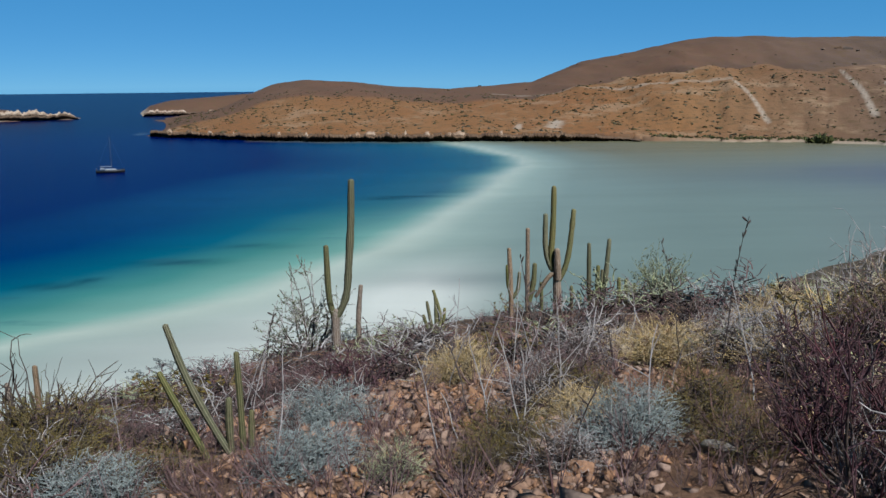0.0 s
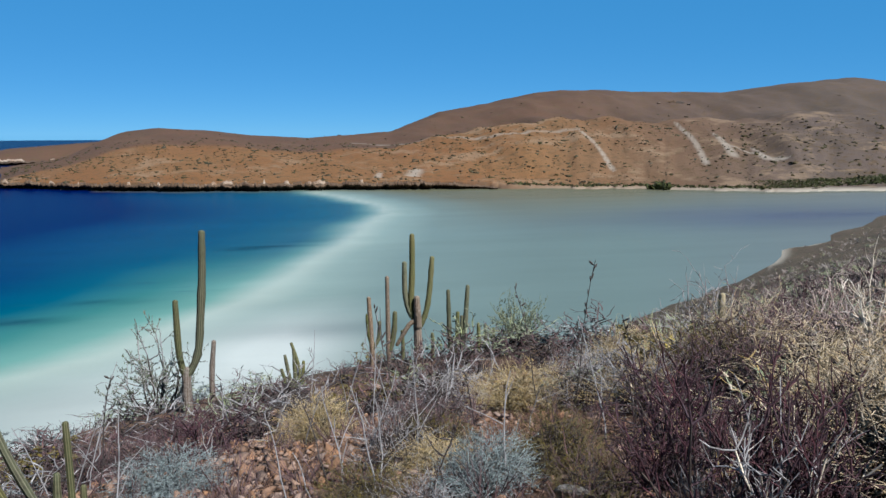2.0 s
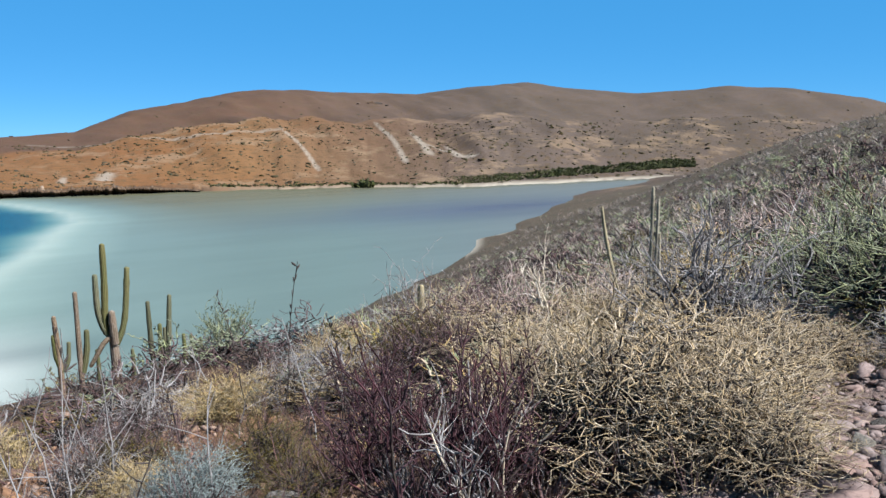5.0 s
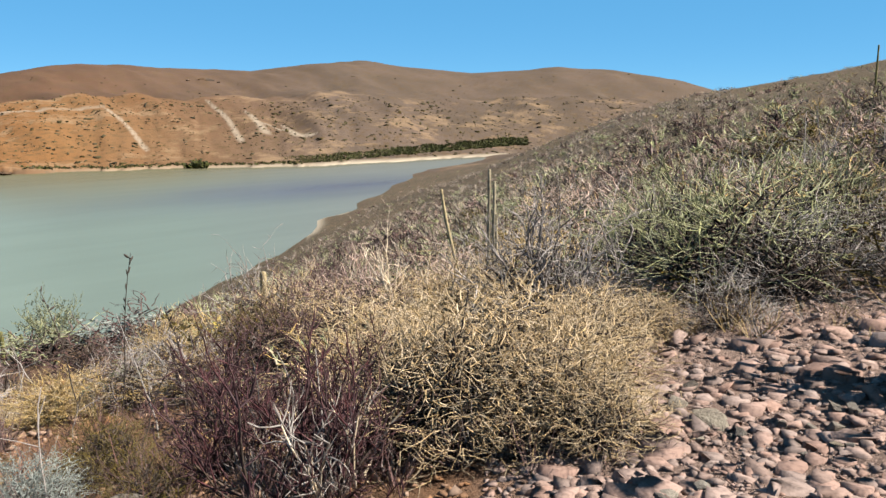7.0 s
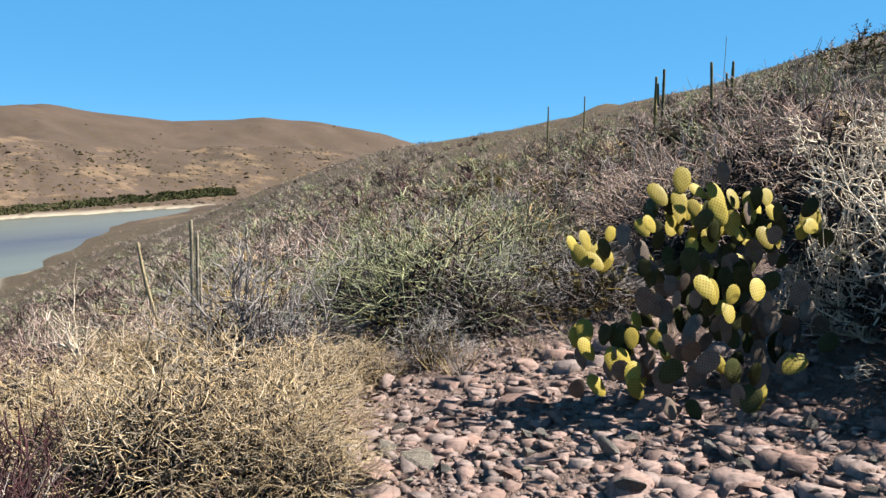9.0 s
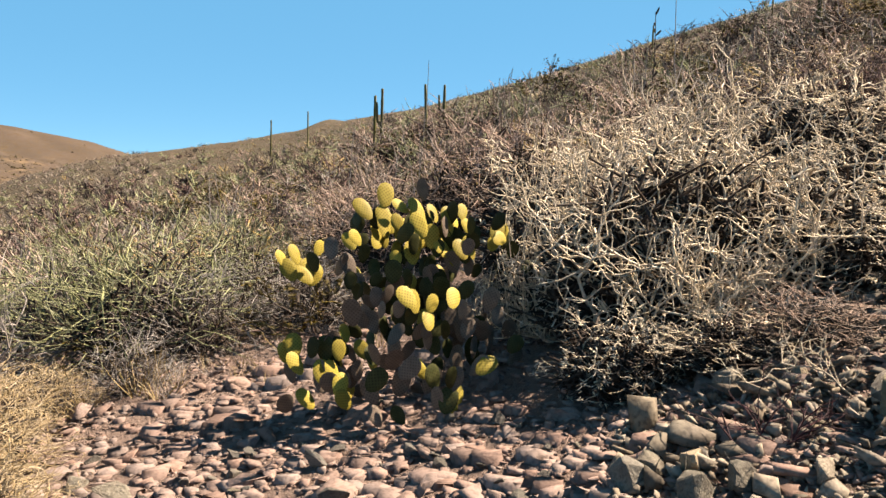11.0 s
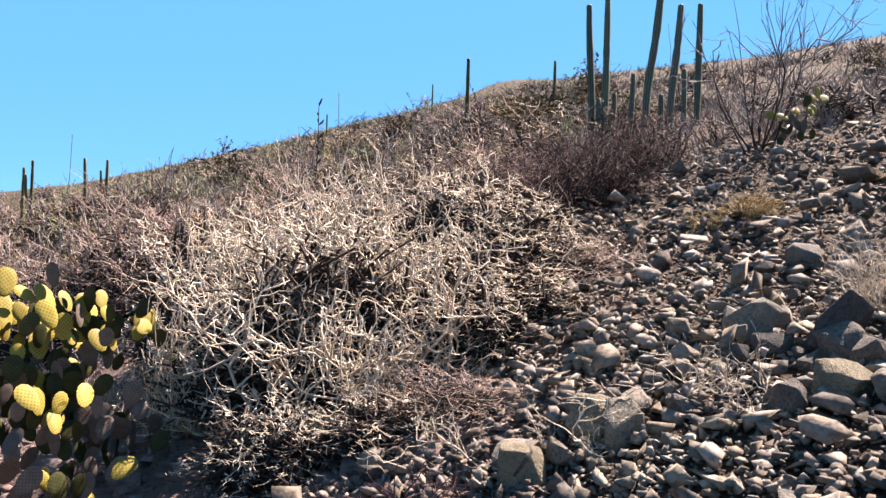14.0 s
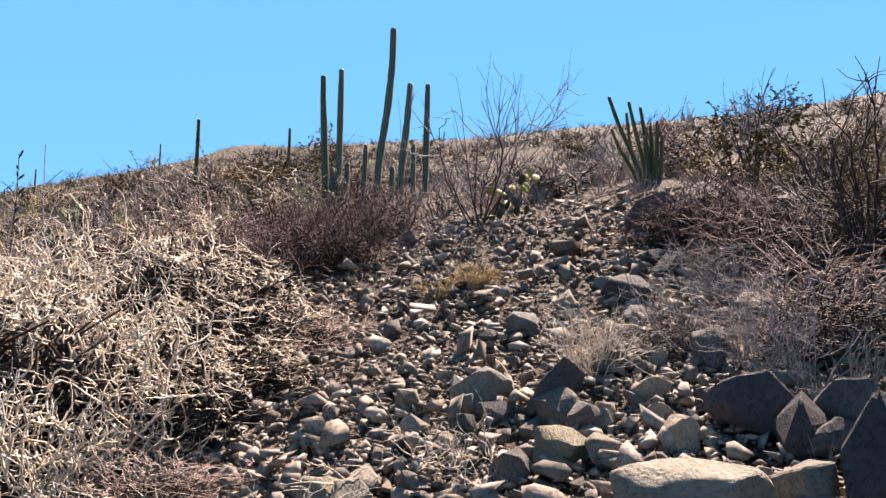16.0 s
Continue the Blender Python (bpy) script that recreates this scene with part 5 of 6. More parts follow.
# boulders that stand out: bearing, distance, width, depth, height, kind of stone
for n, (az, r, w, d, h, pale) in enumerate((
    (117.2, 4.35, 0.36, 0.30, 0.27, 2), (121.6, 4.7, 0.36, 0.34, 0.36, 2), (123.4, 4.6, 0.34, 0.30, 0.34, 2), (123.6, 5.0, 0.60, 0.34, 0.22, 1),
    (118.9, 3.55, 0.42, 0.36, 0.22, 2), (105.5, 3.75, 0.30, 0.26, 0.24, 0), (108.0, 3.8, 0.22, 0.2, 0.22, 0), (101.5, 3.9, 0.32, 0.26, 0.2, 0),
    (129.5, 6.05, 0.30, 0.26, 0.24, 1), (132.0, 6.25, 0.40, 0.30, 0.26, 1), (127.0, 5.5, 0.22, 0.2, 0.26, 1), (129.0, 5.15, 0.18, 0.16, 0.22, 1),
    (135.6, 5.35, 0.50, 0.42, 0.30, 0), (135.9, 5.45, 0.44, 0.24, 0.48, 3), (132.2, 5.45, 0.34, 0.3, 0.24, 0), (139.2, 4.25, 0.26, 0.22, 0.2, 1),
    (149.5, 4.3, 0.42, 0.36, 0.3, 0), (152.0, 4.8, 0.5, 0.4, 0.36, 3), (142.2, 5.3, 0.22, 0.2, 0.2, 1), (138.5, 4.7, 0.3, 0.26, 0.22, 0),
    (142.6, 9.0, 0.42, 0.34, 0.36, 3), (145.0, 9.3, 0.3, 0.3, 0.34, 3), (144.0, 11.0, 0.9, 0.6, 0.42, 3), (147.2, 11.4, 1.1, 0.7, 0.5, 3), (141.4, 10.9, 0.5, 0.4, 0.45, 3),
    (150.4, 10.6, 0.75, 0.5, 0.3, 3), (136.9, 11.6, 0.5, 0.3, 0.26, 1), (125.6, 10.3, 0.3, 0.26, 0.3, 1), (122.6, 9.6, 0.3, 0.2, 0.14, 1),
    (139.0, 8.4, 0.36, 0.3, 0.2, 0), (141.0, 7.4, 0.42, 0.36, 0.24, 0), (137.0, 7.6, 0.34, 0.3, 0.2, 1), (145.0, 6.2, 0.4, 0.34, 0.26, 0), (147.5, 5.6, 0.36, 0.3, 0.3, 3),
    (135.8, 4.85, 0.50, 0.40, 0.26, 2), (131.4, 5.8, 0.44, 0.36, 0.36, 2), (151.7, 5.4, 0.26, 0.22, 0.3, 1), (143.2, 8.7, 0.6, 0.45, 0.5, 3), (149.1, 10.4, 0.85, 0.5, 0.4, 3),
    (142.5, 10.7, 1.3, 0.7, 0.75, 3), (146.1, 10.9, 1.1, 0.7, 0.7, 3), (148.6, 10.8, 0.8, 0.6, 0.6, 3), (141.8, 5.5, 0.34, 0.3, 0.32, 1), (143.0, 4.8, 0.26, 0.24, 0.26, 1), (137.7, 5.15, 0.34, 0.3, 0.34, 0), (136.5, 7.9, 0.42, 0.34, 0.3, 1), (140.5, 7.9, 0.66, 0.5, 0.42, 3),
    (133.9, 7.3, 0.44, 0.36, 0.3, 0), (149.8, 6.2, 0.62, 0.5, 0.5, 3), (148.2, 7.3, 0.5, 0.44, 0.4, 0), (152.2, 5.0, 0.5, 0.4, 0.48, 3), (139.2, 6.1, 0.42, 0.36, 0.34, 0), (145.0, 6.2, 0.54, 0.4, 0.42, 0), (149.8, 4.8, 0.4, 0.32, 0.42, 3), (146.6, 5.2, 0.5, 0.4, 0.48, 3), (154.0, 4.4, 0.6, 0.5, 0.6, 3), (132.9, 4.7, 0.3, 0.26, 0.26, 0), (150.5, 3.9, 0.4, 0.3, 0.34, 0),
    (105.4, 3.95, 0.28, 0.24, 0.26, 1), (118.2, 3.75, 0.40, 0.3, 0.26, 1), (102.4, 4.0, 0.2, 0.18, 0.18, 0), (116.8, 4.5, 0.36, 0.3, 0.3, 1), (119.5, 4.45, 0.3, 0.26, 0.3, 0), (106.9, 4.85, 0.26, 0.2, 0.2, 0), (112.6, 3.85, 0.22, 0.2, 0.2, 1), (109.6, 3.6, 0.2, 0.18, 0.16, 1),
    (144.6, 10.2, 1.2, 0.8, 0.9, 3), (148.0, 10.0, 1.2, 0.8, 0.85, 3), (151.0, 9.8, 1.1, 0.8, 0.8, 3), (148.2, 5.0, 0.75, 0.5, 0.62, 3), (24.0, 5.2, 0.34, 0.26, 0.24, 0), (16.5, 10.6, 0.7, 0.5, 0.28, 1), (2.5, 9.6, 0.36, 0.3, 0.2, 0), (-0.5, 10.2, 0.3, 0.26, 0.22, 0), (63.5, 5.4, 0.3, 0.22, 0.12, 0), (66.0, 5.0, 0.34, 0.26, 0.14, 0),
)):
    kind, words = ((BOULDERS, "angular brown"), (TAN, "angular tan"), (WORN, "weathered pale tan"), (DUSKY, "dark shaded"))[pale]
    rock(az, r, w, d, h, kind, 700 + n, words + " boulder on the stony slope", 0.2)
rock(142.4, 4.05, 0.92, 0.80, 0.44, [WORN[1]], 988, "large weathered pale tan boulder on the stony slope", 0.2)
rs = np.random.RandomState(90)
for n in range(60):
    az, r = rs.uniform(122, 154), rs.uniform(3.9, 9.5)
    w = rs.uniform(0.14, 0.27)
    pale = rs.rand() < 0.35
    rock(az, r, w, w * rs.uniform(0.7, 1), w * rs.uniform(0.6, 1.0), TAN if pale else (RED if n % 2 else BOULDERS), 800 + n, "angular pale rock half buried in rubble" if pale else "angular dark rock half buried in rubble", 0.15, 22)
# loose stones, thickest on the open scree
rs = np.random.RandomState(91)
count = 0
while count < 230:
    az, r = rs.uniform(58, 158), rs.uniform(3.2, 9.5)
    open_ground = (118 < az < 150) or (58 < az < 92 and r < 6.2) or r < 5.2
    if not open_ground and rs.rand() < 0.8:
        continue
    w = 0.095 * math.exp(rs.normal(0, 0.38)) * (1.35 if az > 118 else 1.0)
    rock(az, r, w * rs.uniform(0.9, 1.4), w, w * rs.uniform(0.55, 0.85), ((TAN, RED, STONES, STONES) if az > 100 else (RED, RED, STONES, RED))[rs.randint(4)], 2000 + count, "loose angular stone among rubble", 0.15, 25)
    count += 1


def scatter_stuff(name, label, category, templates, places, sizes, material, seed, flatten=1.0, tumble=0.0, smooth=False):
    """Many small solids joined into one mesh."""
    rs = np.random.RandomState(seed)
    vs, fs, base = [], [], 0
    kinds = rs.randint(len(templates), size=len(places))
    for k, (tv, tf) in enumerate(templates):
        mine = np.flatnonzero(kinds == k)
        if not len(mine):
            continue
        a = rs.uniform(0, 2 * np.pi, len(mine))
        c, s = np.cos(a)[:, None], np.sin(a)[:, None]
        v = tv[None] * sizes[mine][:, None, None] * rs.uniform(0.75, 1.3, (len(mine), 1, 3))
        x, y = v[..., 0] * c - v[..., 1] * s, v[..., 0] * s + v[..., 1] * c
        v = np.stack([x, y, v[..., 2] * flatten], -1)
        if tumble:
            lean, toward = rs.normal(0, tumble, (len(mine), 1)), rs.uniform(0, 2 * np.pi, (len(mine), 1))
            ex, ey = np.cos(toward), np.sin(toward)
            along = v[..., 0] * ex + v[..., 1] * ey
            turned, up = along * np.cos(lean) - v[..., 2] * np.sin(lean), along * np.sin(lean) + v[..., 2] * np.cos(lean)
            v = np.stack([v[..., 0] + (turned - along) * ex, v[..., 1] + (turned - along) * ey, up], -1)
        v = v + places[mine][:, None]
        vs.append(v.reshape(-1, 3))
        fs.append((tf[None] + (base + np.arange(len(mine)) * len(tv))[:, None, None]).reshape(-1, tf.shape[1]))
        base += len(mine) * len(tv)
    return thing(name, label, category, quick_mesh(name, np.concatenate(vs), np.concatenate(fs), material, smooth), kind="stuff")


def hull_template(seed, points=9, flat=0.7):
    bm = hull_rock(seed, points, flat)
    bmesh.ops.triangulate(bm, faces=bm.faces)
    bm.verts.index_update()
    v, f = np.array([v.co[:] for v in bm.verts]), np.array([[w.index for w in face.verts] for face in bm.faces])
    bm.free()
    return v, f


def slab_template(seed):
    """A flat stone of unit width with a broken outline and steep sides."""
    rs = np.random.RandomState(seed)
    n = 7
    a = np.sort(rs.uniform(0, 2 * np.pi, n) * 0.35 + np.arange(n) * 2 * np.pi / n)
    rad = rs.uniform(0.36, 0.56, n)
    low = np.stack([np.cos(a) * rad, np.sin(a) * rad, np.full(n, -0.5)], -1)
    top = np.stack([np.cos(a) * rad * 0.86, np.sin(a) * rad * 0.86, rs.uniform(0.36, 0.5, n)], -1)
    faces = [[i, (i + 1) % n, n + (i + 1) % n] for i in range(n)] + [[i, n + (i + 1) % n, n + i] for i in range(n)] + [[n, n + i, n + i + 1] for i in range(1, n - 1)]
    return np.r_[low, top], np.array(faces)


CHIPS = [hull_template(620 + n, 7 + n % 2, (0.6, 0.8, 0.95)[n % 3]) for n in range(8)]


def places_on(az, r, lift):
    x, y = r * np.sin(np.radians(az)), r * np.cos(np.radians(az))
    return np.stack([x, y, land_z(x, y) + lift], -1)


rs = np.random.RandomState(33)
n = 26000
az, r = rs.uniform(100, 160, n), 2.8 * np.exp(rs.rand(n) * 1.55)
size = 0.047 * np.exp(rs.normal(0, 0.55, n)) * (0.75 + r / 14)
keep = ~((az < 115) & (r > 4.8) & (r < 9.5)) | (rs.rand(n) < 0.3)
scatter_stuff("rubble", "brown angular rubble and small stones covering the upper slope", "rubble", CHIPS, places_on(az, r, size * 0.3)[keep], size[keep], MAT_GRAVEL, 5, 0.75, 0.5)
n = 1700
az, r = rs.uniform(116, 160, n), 3.2 * np.exp(rs.rand(n) * 1.3)
size = 0.072 * np.exp(rs.normal(0, 0.5, n)) * (0.7 + r / 14)
scatter_stuff("scree_stones", "fist-sized angular brown stones heaped on the scree", "stones", [hull_template(680 + k, 9, (0.6, 0.75, 0.9)[k % 3]) for k in range(8)], places_on(az, r, size * 0.33), size, MAT_GRAVEL, 15, 0.85, 0.6)
n = 14500
az, r = rs.uniform(50, 118, n), 3.0 * np.exp(rs.rand(n) ** 1.25 * 1.3)
r = np.where((az > 102) & (r > 4.6), 3.0 + 0.35 * (r - 4.6), r)
size = 0.052 * np.exp(rs.normal(0, 0.55, n)) * (0.8 + r / 16)
scatter_stuff("pink_rubble", "pinkish flat stones paving the bare ground by the prickly pear", "rubble", CHIPS, places_on(az, r, size * 0.04), size, MAT_PINK_GRAVEL, 8, 0.5, 0.2)
n = 1900
az, r = rs.uniform(52, 112, n), 3.0 * np.exp(rs.rand(n) * 0.95)
size = 0.112 * np.exp(rs.normal(0, 0.42, n)) * (0.75 + r / 20)
keep = ~((az > 92) & (r > 5.2))
scatter_stuff("flat_stones", "flat pinkish-brown stones packed into the bare ground", "stones", [slab_template(690 + k) for k in range(8)], places_on(az, r, size * 0.03)[keep], size[keep], MAT_PINK_GRAVEL, 18, 0.3, 0.12)
n = 8500
az, r = np.where(rs.rand(n) < 0.6, rs.normal(3, 8, n), rs.uniform(-32, 50, n)), 3.0 * np.exp(rs.rand(n) * 1.5)
size = 0.062 * np.exp(rs.normal(0, 0.5, n)) * (0.8 + r / 14)
scatter_stuff("red_rubble", "reddish stones lying on the soil", "rubble", CHIPS, places_on(az, r, size * 0.1), size, MAT_RED_GRAVEL, 6, 0.8, 0.4)


n = 2200
az, r = rs.uniform(0, 360, n), 0.5 + 3.2 * np.sqrt(rs.rand(n))
size = 0.045 * np.exp(rs.normal(0, 0.5, n))
scatter_stuff("gravel", "loose brown gravel on the trodden ground", "gravel", CHIPS, places_on(az, r, size * 0.1), size, MAT_GRAVEL, 9, 0.7)


# ---- scrub too far or too dense to count ----
def blade_template(seed, blades=20, lean=0.95, thin=0.016):
    """A tuft of thin upright blades, one unit high."""
    rs = np.random.RandomState(seed)
    v, f = [], []
    for k in range(blades):
        a, t = rs.uniform(0, 2 * np.pi), lean * math.sqrt(rs.rand())
        d = np.array([math.cos(a) * math.sin(t), math.sin(a) * math.sin(t), math.cos(t)]) * rs.uniform(0.6, 1.0)
        p = np.array([math.cos(a), math.sin(a), 0]) * 0.15 * rs.rand()
        s = np.cross(d, rs.normal(size=3))
        s = s / np.linalg.norm(s) * thin
        m = p + d * 0.55 + rs.normal(0, 0.06, 3)
        v += [p - s, p + s, m + s * 0.7, m - s * 0.7, p + d + rs.normal(0, 0.05, 3)]
        f += [[5 * k, 5 * k + 1, 5 * k + 2], [5 * k, 5 * k + 2, 5 * k + 3], [5 * k + 3, 5 * k + 2, 5 * k + 4]]
    return np.array(v), np.array(f)


TUFTS = [blade_template(640 + n, 15, 0.95, 0.018) for n in range(6)]
COARSE = [blade_template(650 + n, 11, 1.05, 0.033) for n in range(6)]
FINE = [blade_template(660 + n, 18, 0.8, 0.008) for n in range(5)]
BANDS = (("purple_scrub", "far purple-grey dry scrub on the slope", "purple", -46, 46, 1900), ("tan_scrub", "far straw-coloured scrub on the slope", "straw", 50, 102, 450),
         ("grey_scrub", "far grey-brown scrub on the slope", "dun", 36, 165, 1700), ("green_scrub", "far grey-green scrub on the slope", "green", 25, 120, 2200), ("rusty_scrub", "far rusty scrub on the slope", "rust", 36, 165, 2300))
for n, (name, label, colour, low, high, many) in enumerate(BANDS):
    rs = np.random.RandomState(50 + n)
    for reach, (templates, close, span, size_low, size_high, share) in enumerate(((TUFTS, 13, 1.1, 0.4, 0.9, 0.38), (COARSE, 34, 2.45, 0.5, 1.0, 1.3))):
        k = int(many * share)
        az, r = rs.uniform(low, high, k), close * np.exp(rs.rand(k) * span)
        size = rs.uniform(size_low, size_high, k) * np.where((az < 28) & (r < 40), 0.5, 1.0)
        p = places_on(az, r, -0.05)
        keep = (p[:, 2] > 1.2) & (fbm(az * 0.9 + 5 * n, np.log(r) * 9, 3, 90 + n) > 0.40)
        scatter_stuff(name if reach else name.replace("scrub", "brush"), label if reach else label.replace("far ", "low "), "scrub", templates, p[keep], size[keep], TWIG[colour], 60 + n)
rs = np.random.RandomState(58)
k = 1700
az, r = rs.uniform(34, 66, k), 24 * np.exp(rs.rand(k) ** 0.7 * 2.5)
p = places_on(az, r, -0.05)
keep = p[:, 2] > 2.5
scatter_stuff("shoulder_scrub", "dense dun-coloured dry scrub on the shoulder of the hill", "scrub", COARSE, p[keep], (rs.uniform(0.4, 0.9, k) * (1 + r / 250))[keep], TWIG["dun"], 66)
CLUMPS = []
for n in range(5):
    rs = np.random.RandomState(670 + n)
    main, fine = dome(rs, 60, 0.3, 0.4, 0.4, 0.013, 0.3, 0.3)
    segs = main + fine
    CLUMPS.append(tubes([q[0] for q in segs], [q[1] for q in segs], [q[2] for q in segs], [q[3] for q in segs]))
for n, (colour, label) in enumerate((("purple", "rounded purple-grey bushes"), ("rust", "rounded rusty bushes"), ("green", "rounded grey-green bushes"), ("dark", "dark leafless bushes"))):
    rs = np.random.RandomState(675 + n)
    az, r = rs.uniform(36, 120, 75), 15 * np.exp(rs.rand(75) * 1.7)
    p = places_on(az, r, -0.05)
    keep = p[:, 2] > 2.5
    scatter_stuff("slope_bushes", label + " dotted over the far slope", "bushes", CLUMPS, p[keep], (rs.uniform(1.0, 2.0, 75) * (0.8 + r / 90))[keep], TWIG[colour], 680 + n, 0.55)
rs = np.random.RandomState(684)
SPECKS = []
for n in range(4):
    main, fine = dome(rs, 26, 0.2, 0.4, 0.5, 0.028, 0.3, 0.3)
    segs = main + fine
    SPECKS.append(tubes([q[0] for q in segs], [q[1] for q in segs], [q[2] for q in segs], [q[3] for q in segs]))
for colour, many in (("dark", 100), ("green", 120), ("purple", 90)):
    az, r = rs.uniform(36, 70, many), 40 * np.exp(rs.rand(many) * 1.9)
    p = places_on(az, r, -0.05)
    keep = p[:, 2] > 2.5
    scatter_stuff("shoulder_bushes", "dark bushes dotted over the shoulder of the hill", "bushes", SPECKS, p[keep], rs.uniform(1.1, 2.6, many)[keep], TWIG[colour], 685, 0.5)
# thin dry grass between the nearer shrubs
for n, (name, label, colour, low, high, many, close) in enumerate((("dry_grass", "thin dry straw grass", "straw", 28, 118, 800, 5.5), ("grey_grass", "thin grey dead grass and twigs", "grey", 30, 160, 1000, 4.6), ("dark_litter", "low dark dead twigs on the soil", "purple", -34, 60, 1000, 4.3))):
    rs = np.random.RandomState(70 + n)
    az, r = rs.uniform(low, high, many), close * np.exp(rs.rand(many) * 1.5)
    keep = ~((az > 58) & (az < 95) & (r < 7.0)) & ~((az > 92) & (az < 150) & (r < 11))
    size = rs.uniform(0.2, 0.5, many)
    scatter_stuff(name, label, "grass", FINE, places_on(az, r, -0.02)[keep], size[keep], TWIG[colour], 80 + n)

# ---- tall dry stalks ----
def rod(points, radii, sides=5):
    """One unbroken round stem along points."""
    path = np.array(points, float)
    tang = np.gradient(path, axis=0)
    tang /= np.linalg.norm(tang, axis=1)[:, None]
    u = np.cross(tang, (0.35, 0.93, 0.1))
    u /= np.linalg.norm(u, axis=1)[:, None]
    v = np.cross(tang, u)
    a = np.arange(sides) * 2 * np.pi / sides
    ring = np.cos(a)[None, :, None] * u[:, None] + np.sin(a)[None, :, None] * v[:, None]
    verts = (path[:, None] + ring * np.asarray(radii, float)[:, None, None]).reshape(-1, 3)
    k = np.arange(sides)
    i = (np.arange(len(path) - 1) * sides)[:, None] + k[None]
    j = (np.arange(len(path) - 1) * sides)[:, None] + (k[None] + 1) % sides
    return verts, np.stack([i, j, j + sides, i + sides], -1).reshape(-1, 4)


def stalk_kit(seed, pods):
    """Meshes of one dry stalk, a metre high: its stem, side twigs and seed pods."""
    rs = np.random.RandomState(seed)
    bark = TWIG["grey"] if seed % 3 else TWIG["dark"]
    pts = [np.zeros(3)]
    d = np.array([rs.normal(0, 0.12), rs.normal(0, 0.12), 1.0])
    for _ in range(7):
        d = d + rs.normal(0, 0.10, 3)
        d[2] = max(d[2], 0.8)
        pts.append(pts[-1] + d / np.linalg.norm(d) / 7)
    kit = [("stem", quick_mesh("stem", *rod(pts, np.linspace(0.0075, 0.003, 8)), bark))]
    for _ in range(rs.randint(0, 4)):
        k = rs.randint(2, 6)
        end = pts[k] + np.array([rs.normal(0, 0.16), rs.normal(0, 0.16), rs.uniform(0.12, 0.35)])
        kit.append(("side_twig", quick_mesh("side_twig", *rod([pts[k], (pts[k] + end) / 2 + rs.normal(0, 0.015, 3), end], [0.0045, 0.0035, 0.002], 4), bark)))
    for _ in range(pods):
        k = rs.randint(4, 7)
        p = pts[k] + (pts[k + 1] - pts[k]) * rs.rand()
        q = p + np.array([rs.normal(0, 0.03), rs.normal(0, 0.03), rs.uniform(0.02, 0.05)])
        kit.append(("seed_pod", quick_mesh("seed_pod", *rod([p, p * 0.6 + q * 0.4, q * 0.8 + p * 0.2, q], [0.002, 0.008, 0.007, 0.001], 5), TWIG["dark"])))
    return kit


STALKS = [stalk_kit(800 + n, (0, 9, 0)[n % 3]) for n in range(9)]
rs = np.random.RandomState(12)
spots = [(8.7, 9.5, 1.5), (23.5, 9.0, 2.0), (10.9, 8.0, 1.25), (6.5, 10.0, 1.45), (21.0, 9.2, 1.6), (4.3, 9.0, 1.3), (12.2, 6.5, 1.1), (11.0, 7.0, 1.5), (17.5, 10, 1.2), (-11.0, 9.0, 1.5), (-10.4, 8.4, 1.4), (-12.0, 8.2, 1.1),
         (7.0, 6.0, 0.9), (5.6, 6.5, 0.9), (3.0, 5.6, 0.8), (9.4, 5.8, 0.8), (13.2, 5.2, 0.8), (19.0, 5.5, 0.9), (26.0, 7.0, 1.2), (28.0, 8.0, 1.3), (37.8, 4.6, 0.9), (84.9, 9.0, 2.9), (100.6, 12.0, 2.6), (91.5, 12.0, 2.2), (103, 14, 2.4)]
spots += [(rs.uniform(-26, 40), rs.uniform(5.5, 13), rs.uniform(0.4, 1.0)) for _ in range(60)] + [(rs.uniform(58, 112), rs.uniform(12, 32), rs.uniform(1.0, 2.2)) for _ in range(60)]
for n, (az, r, h) in enumerate(spots):
    wide = 1.9 if r > 10 else 1.0
    ob = thing("dry_stalk", "thin upright dry plant stalk on the slope", "dry stalk", group="dry stalks", at=Matrix.Translation(put(az, r, -0.03)) @ pose(0, 0, 0, 0, 0, rs.uniform(0, 360)) @ Matrix.Diagonal((wide, wide, h, 1)))
    for name, me in STALKS[n % 9]:
        part(name, me, ob)

# ---- open branching shrubs and the little tree ----
def open_shrub(name, label, az, r, width, height, stems, seed, bark, leaf=0, twig=None, spread=0.8, category="shrub", thick=0.018, zig=0.2, bends=(4, 3), leaf_size=0.055):
    rs = np.random.RandomState(seed)
    main, fine = grow(rs, stems, 2, (1.2, 0.9), zig, spread, 0.06, thick, (0.7, 1.0), bends=bends)
    top = np.percentile([s[1][2] for s in main + fine], 98)
    wide = np.percentile([np.hypot(s[1][0], s[1][1]) for s in main + fine], 95)
    fit = np.array([0.5 * width / wide, 0.5 * width / wide, height / top])
    ob = thing(name, label, category, at=Matrix.Translation(put(az, r, -0.03)))
    for n, segs in (("stem", main), ("branchwork", fine)):
        part(n, quick_mesh(n, *tubes(np.array([s[0] for s in segs]) * fit, np.array([s[1] for s in segs]) * fit, [s[2] for s in segs], [s[3] for s in segs], 4), TWIG[bark if n == "stem" else (twig or bark)]), ob)["kind"] = "stuff"
    if leaf:
        lv, lf = leaves_on(rs, fine, leaf, leaf_size)
        part("foliage", quick_mesh("foliage", lv * fit, lf, MAT_LEAF), ob)["kind"] = "stuff"
    return ob


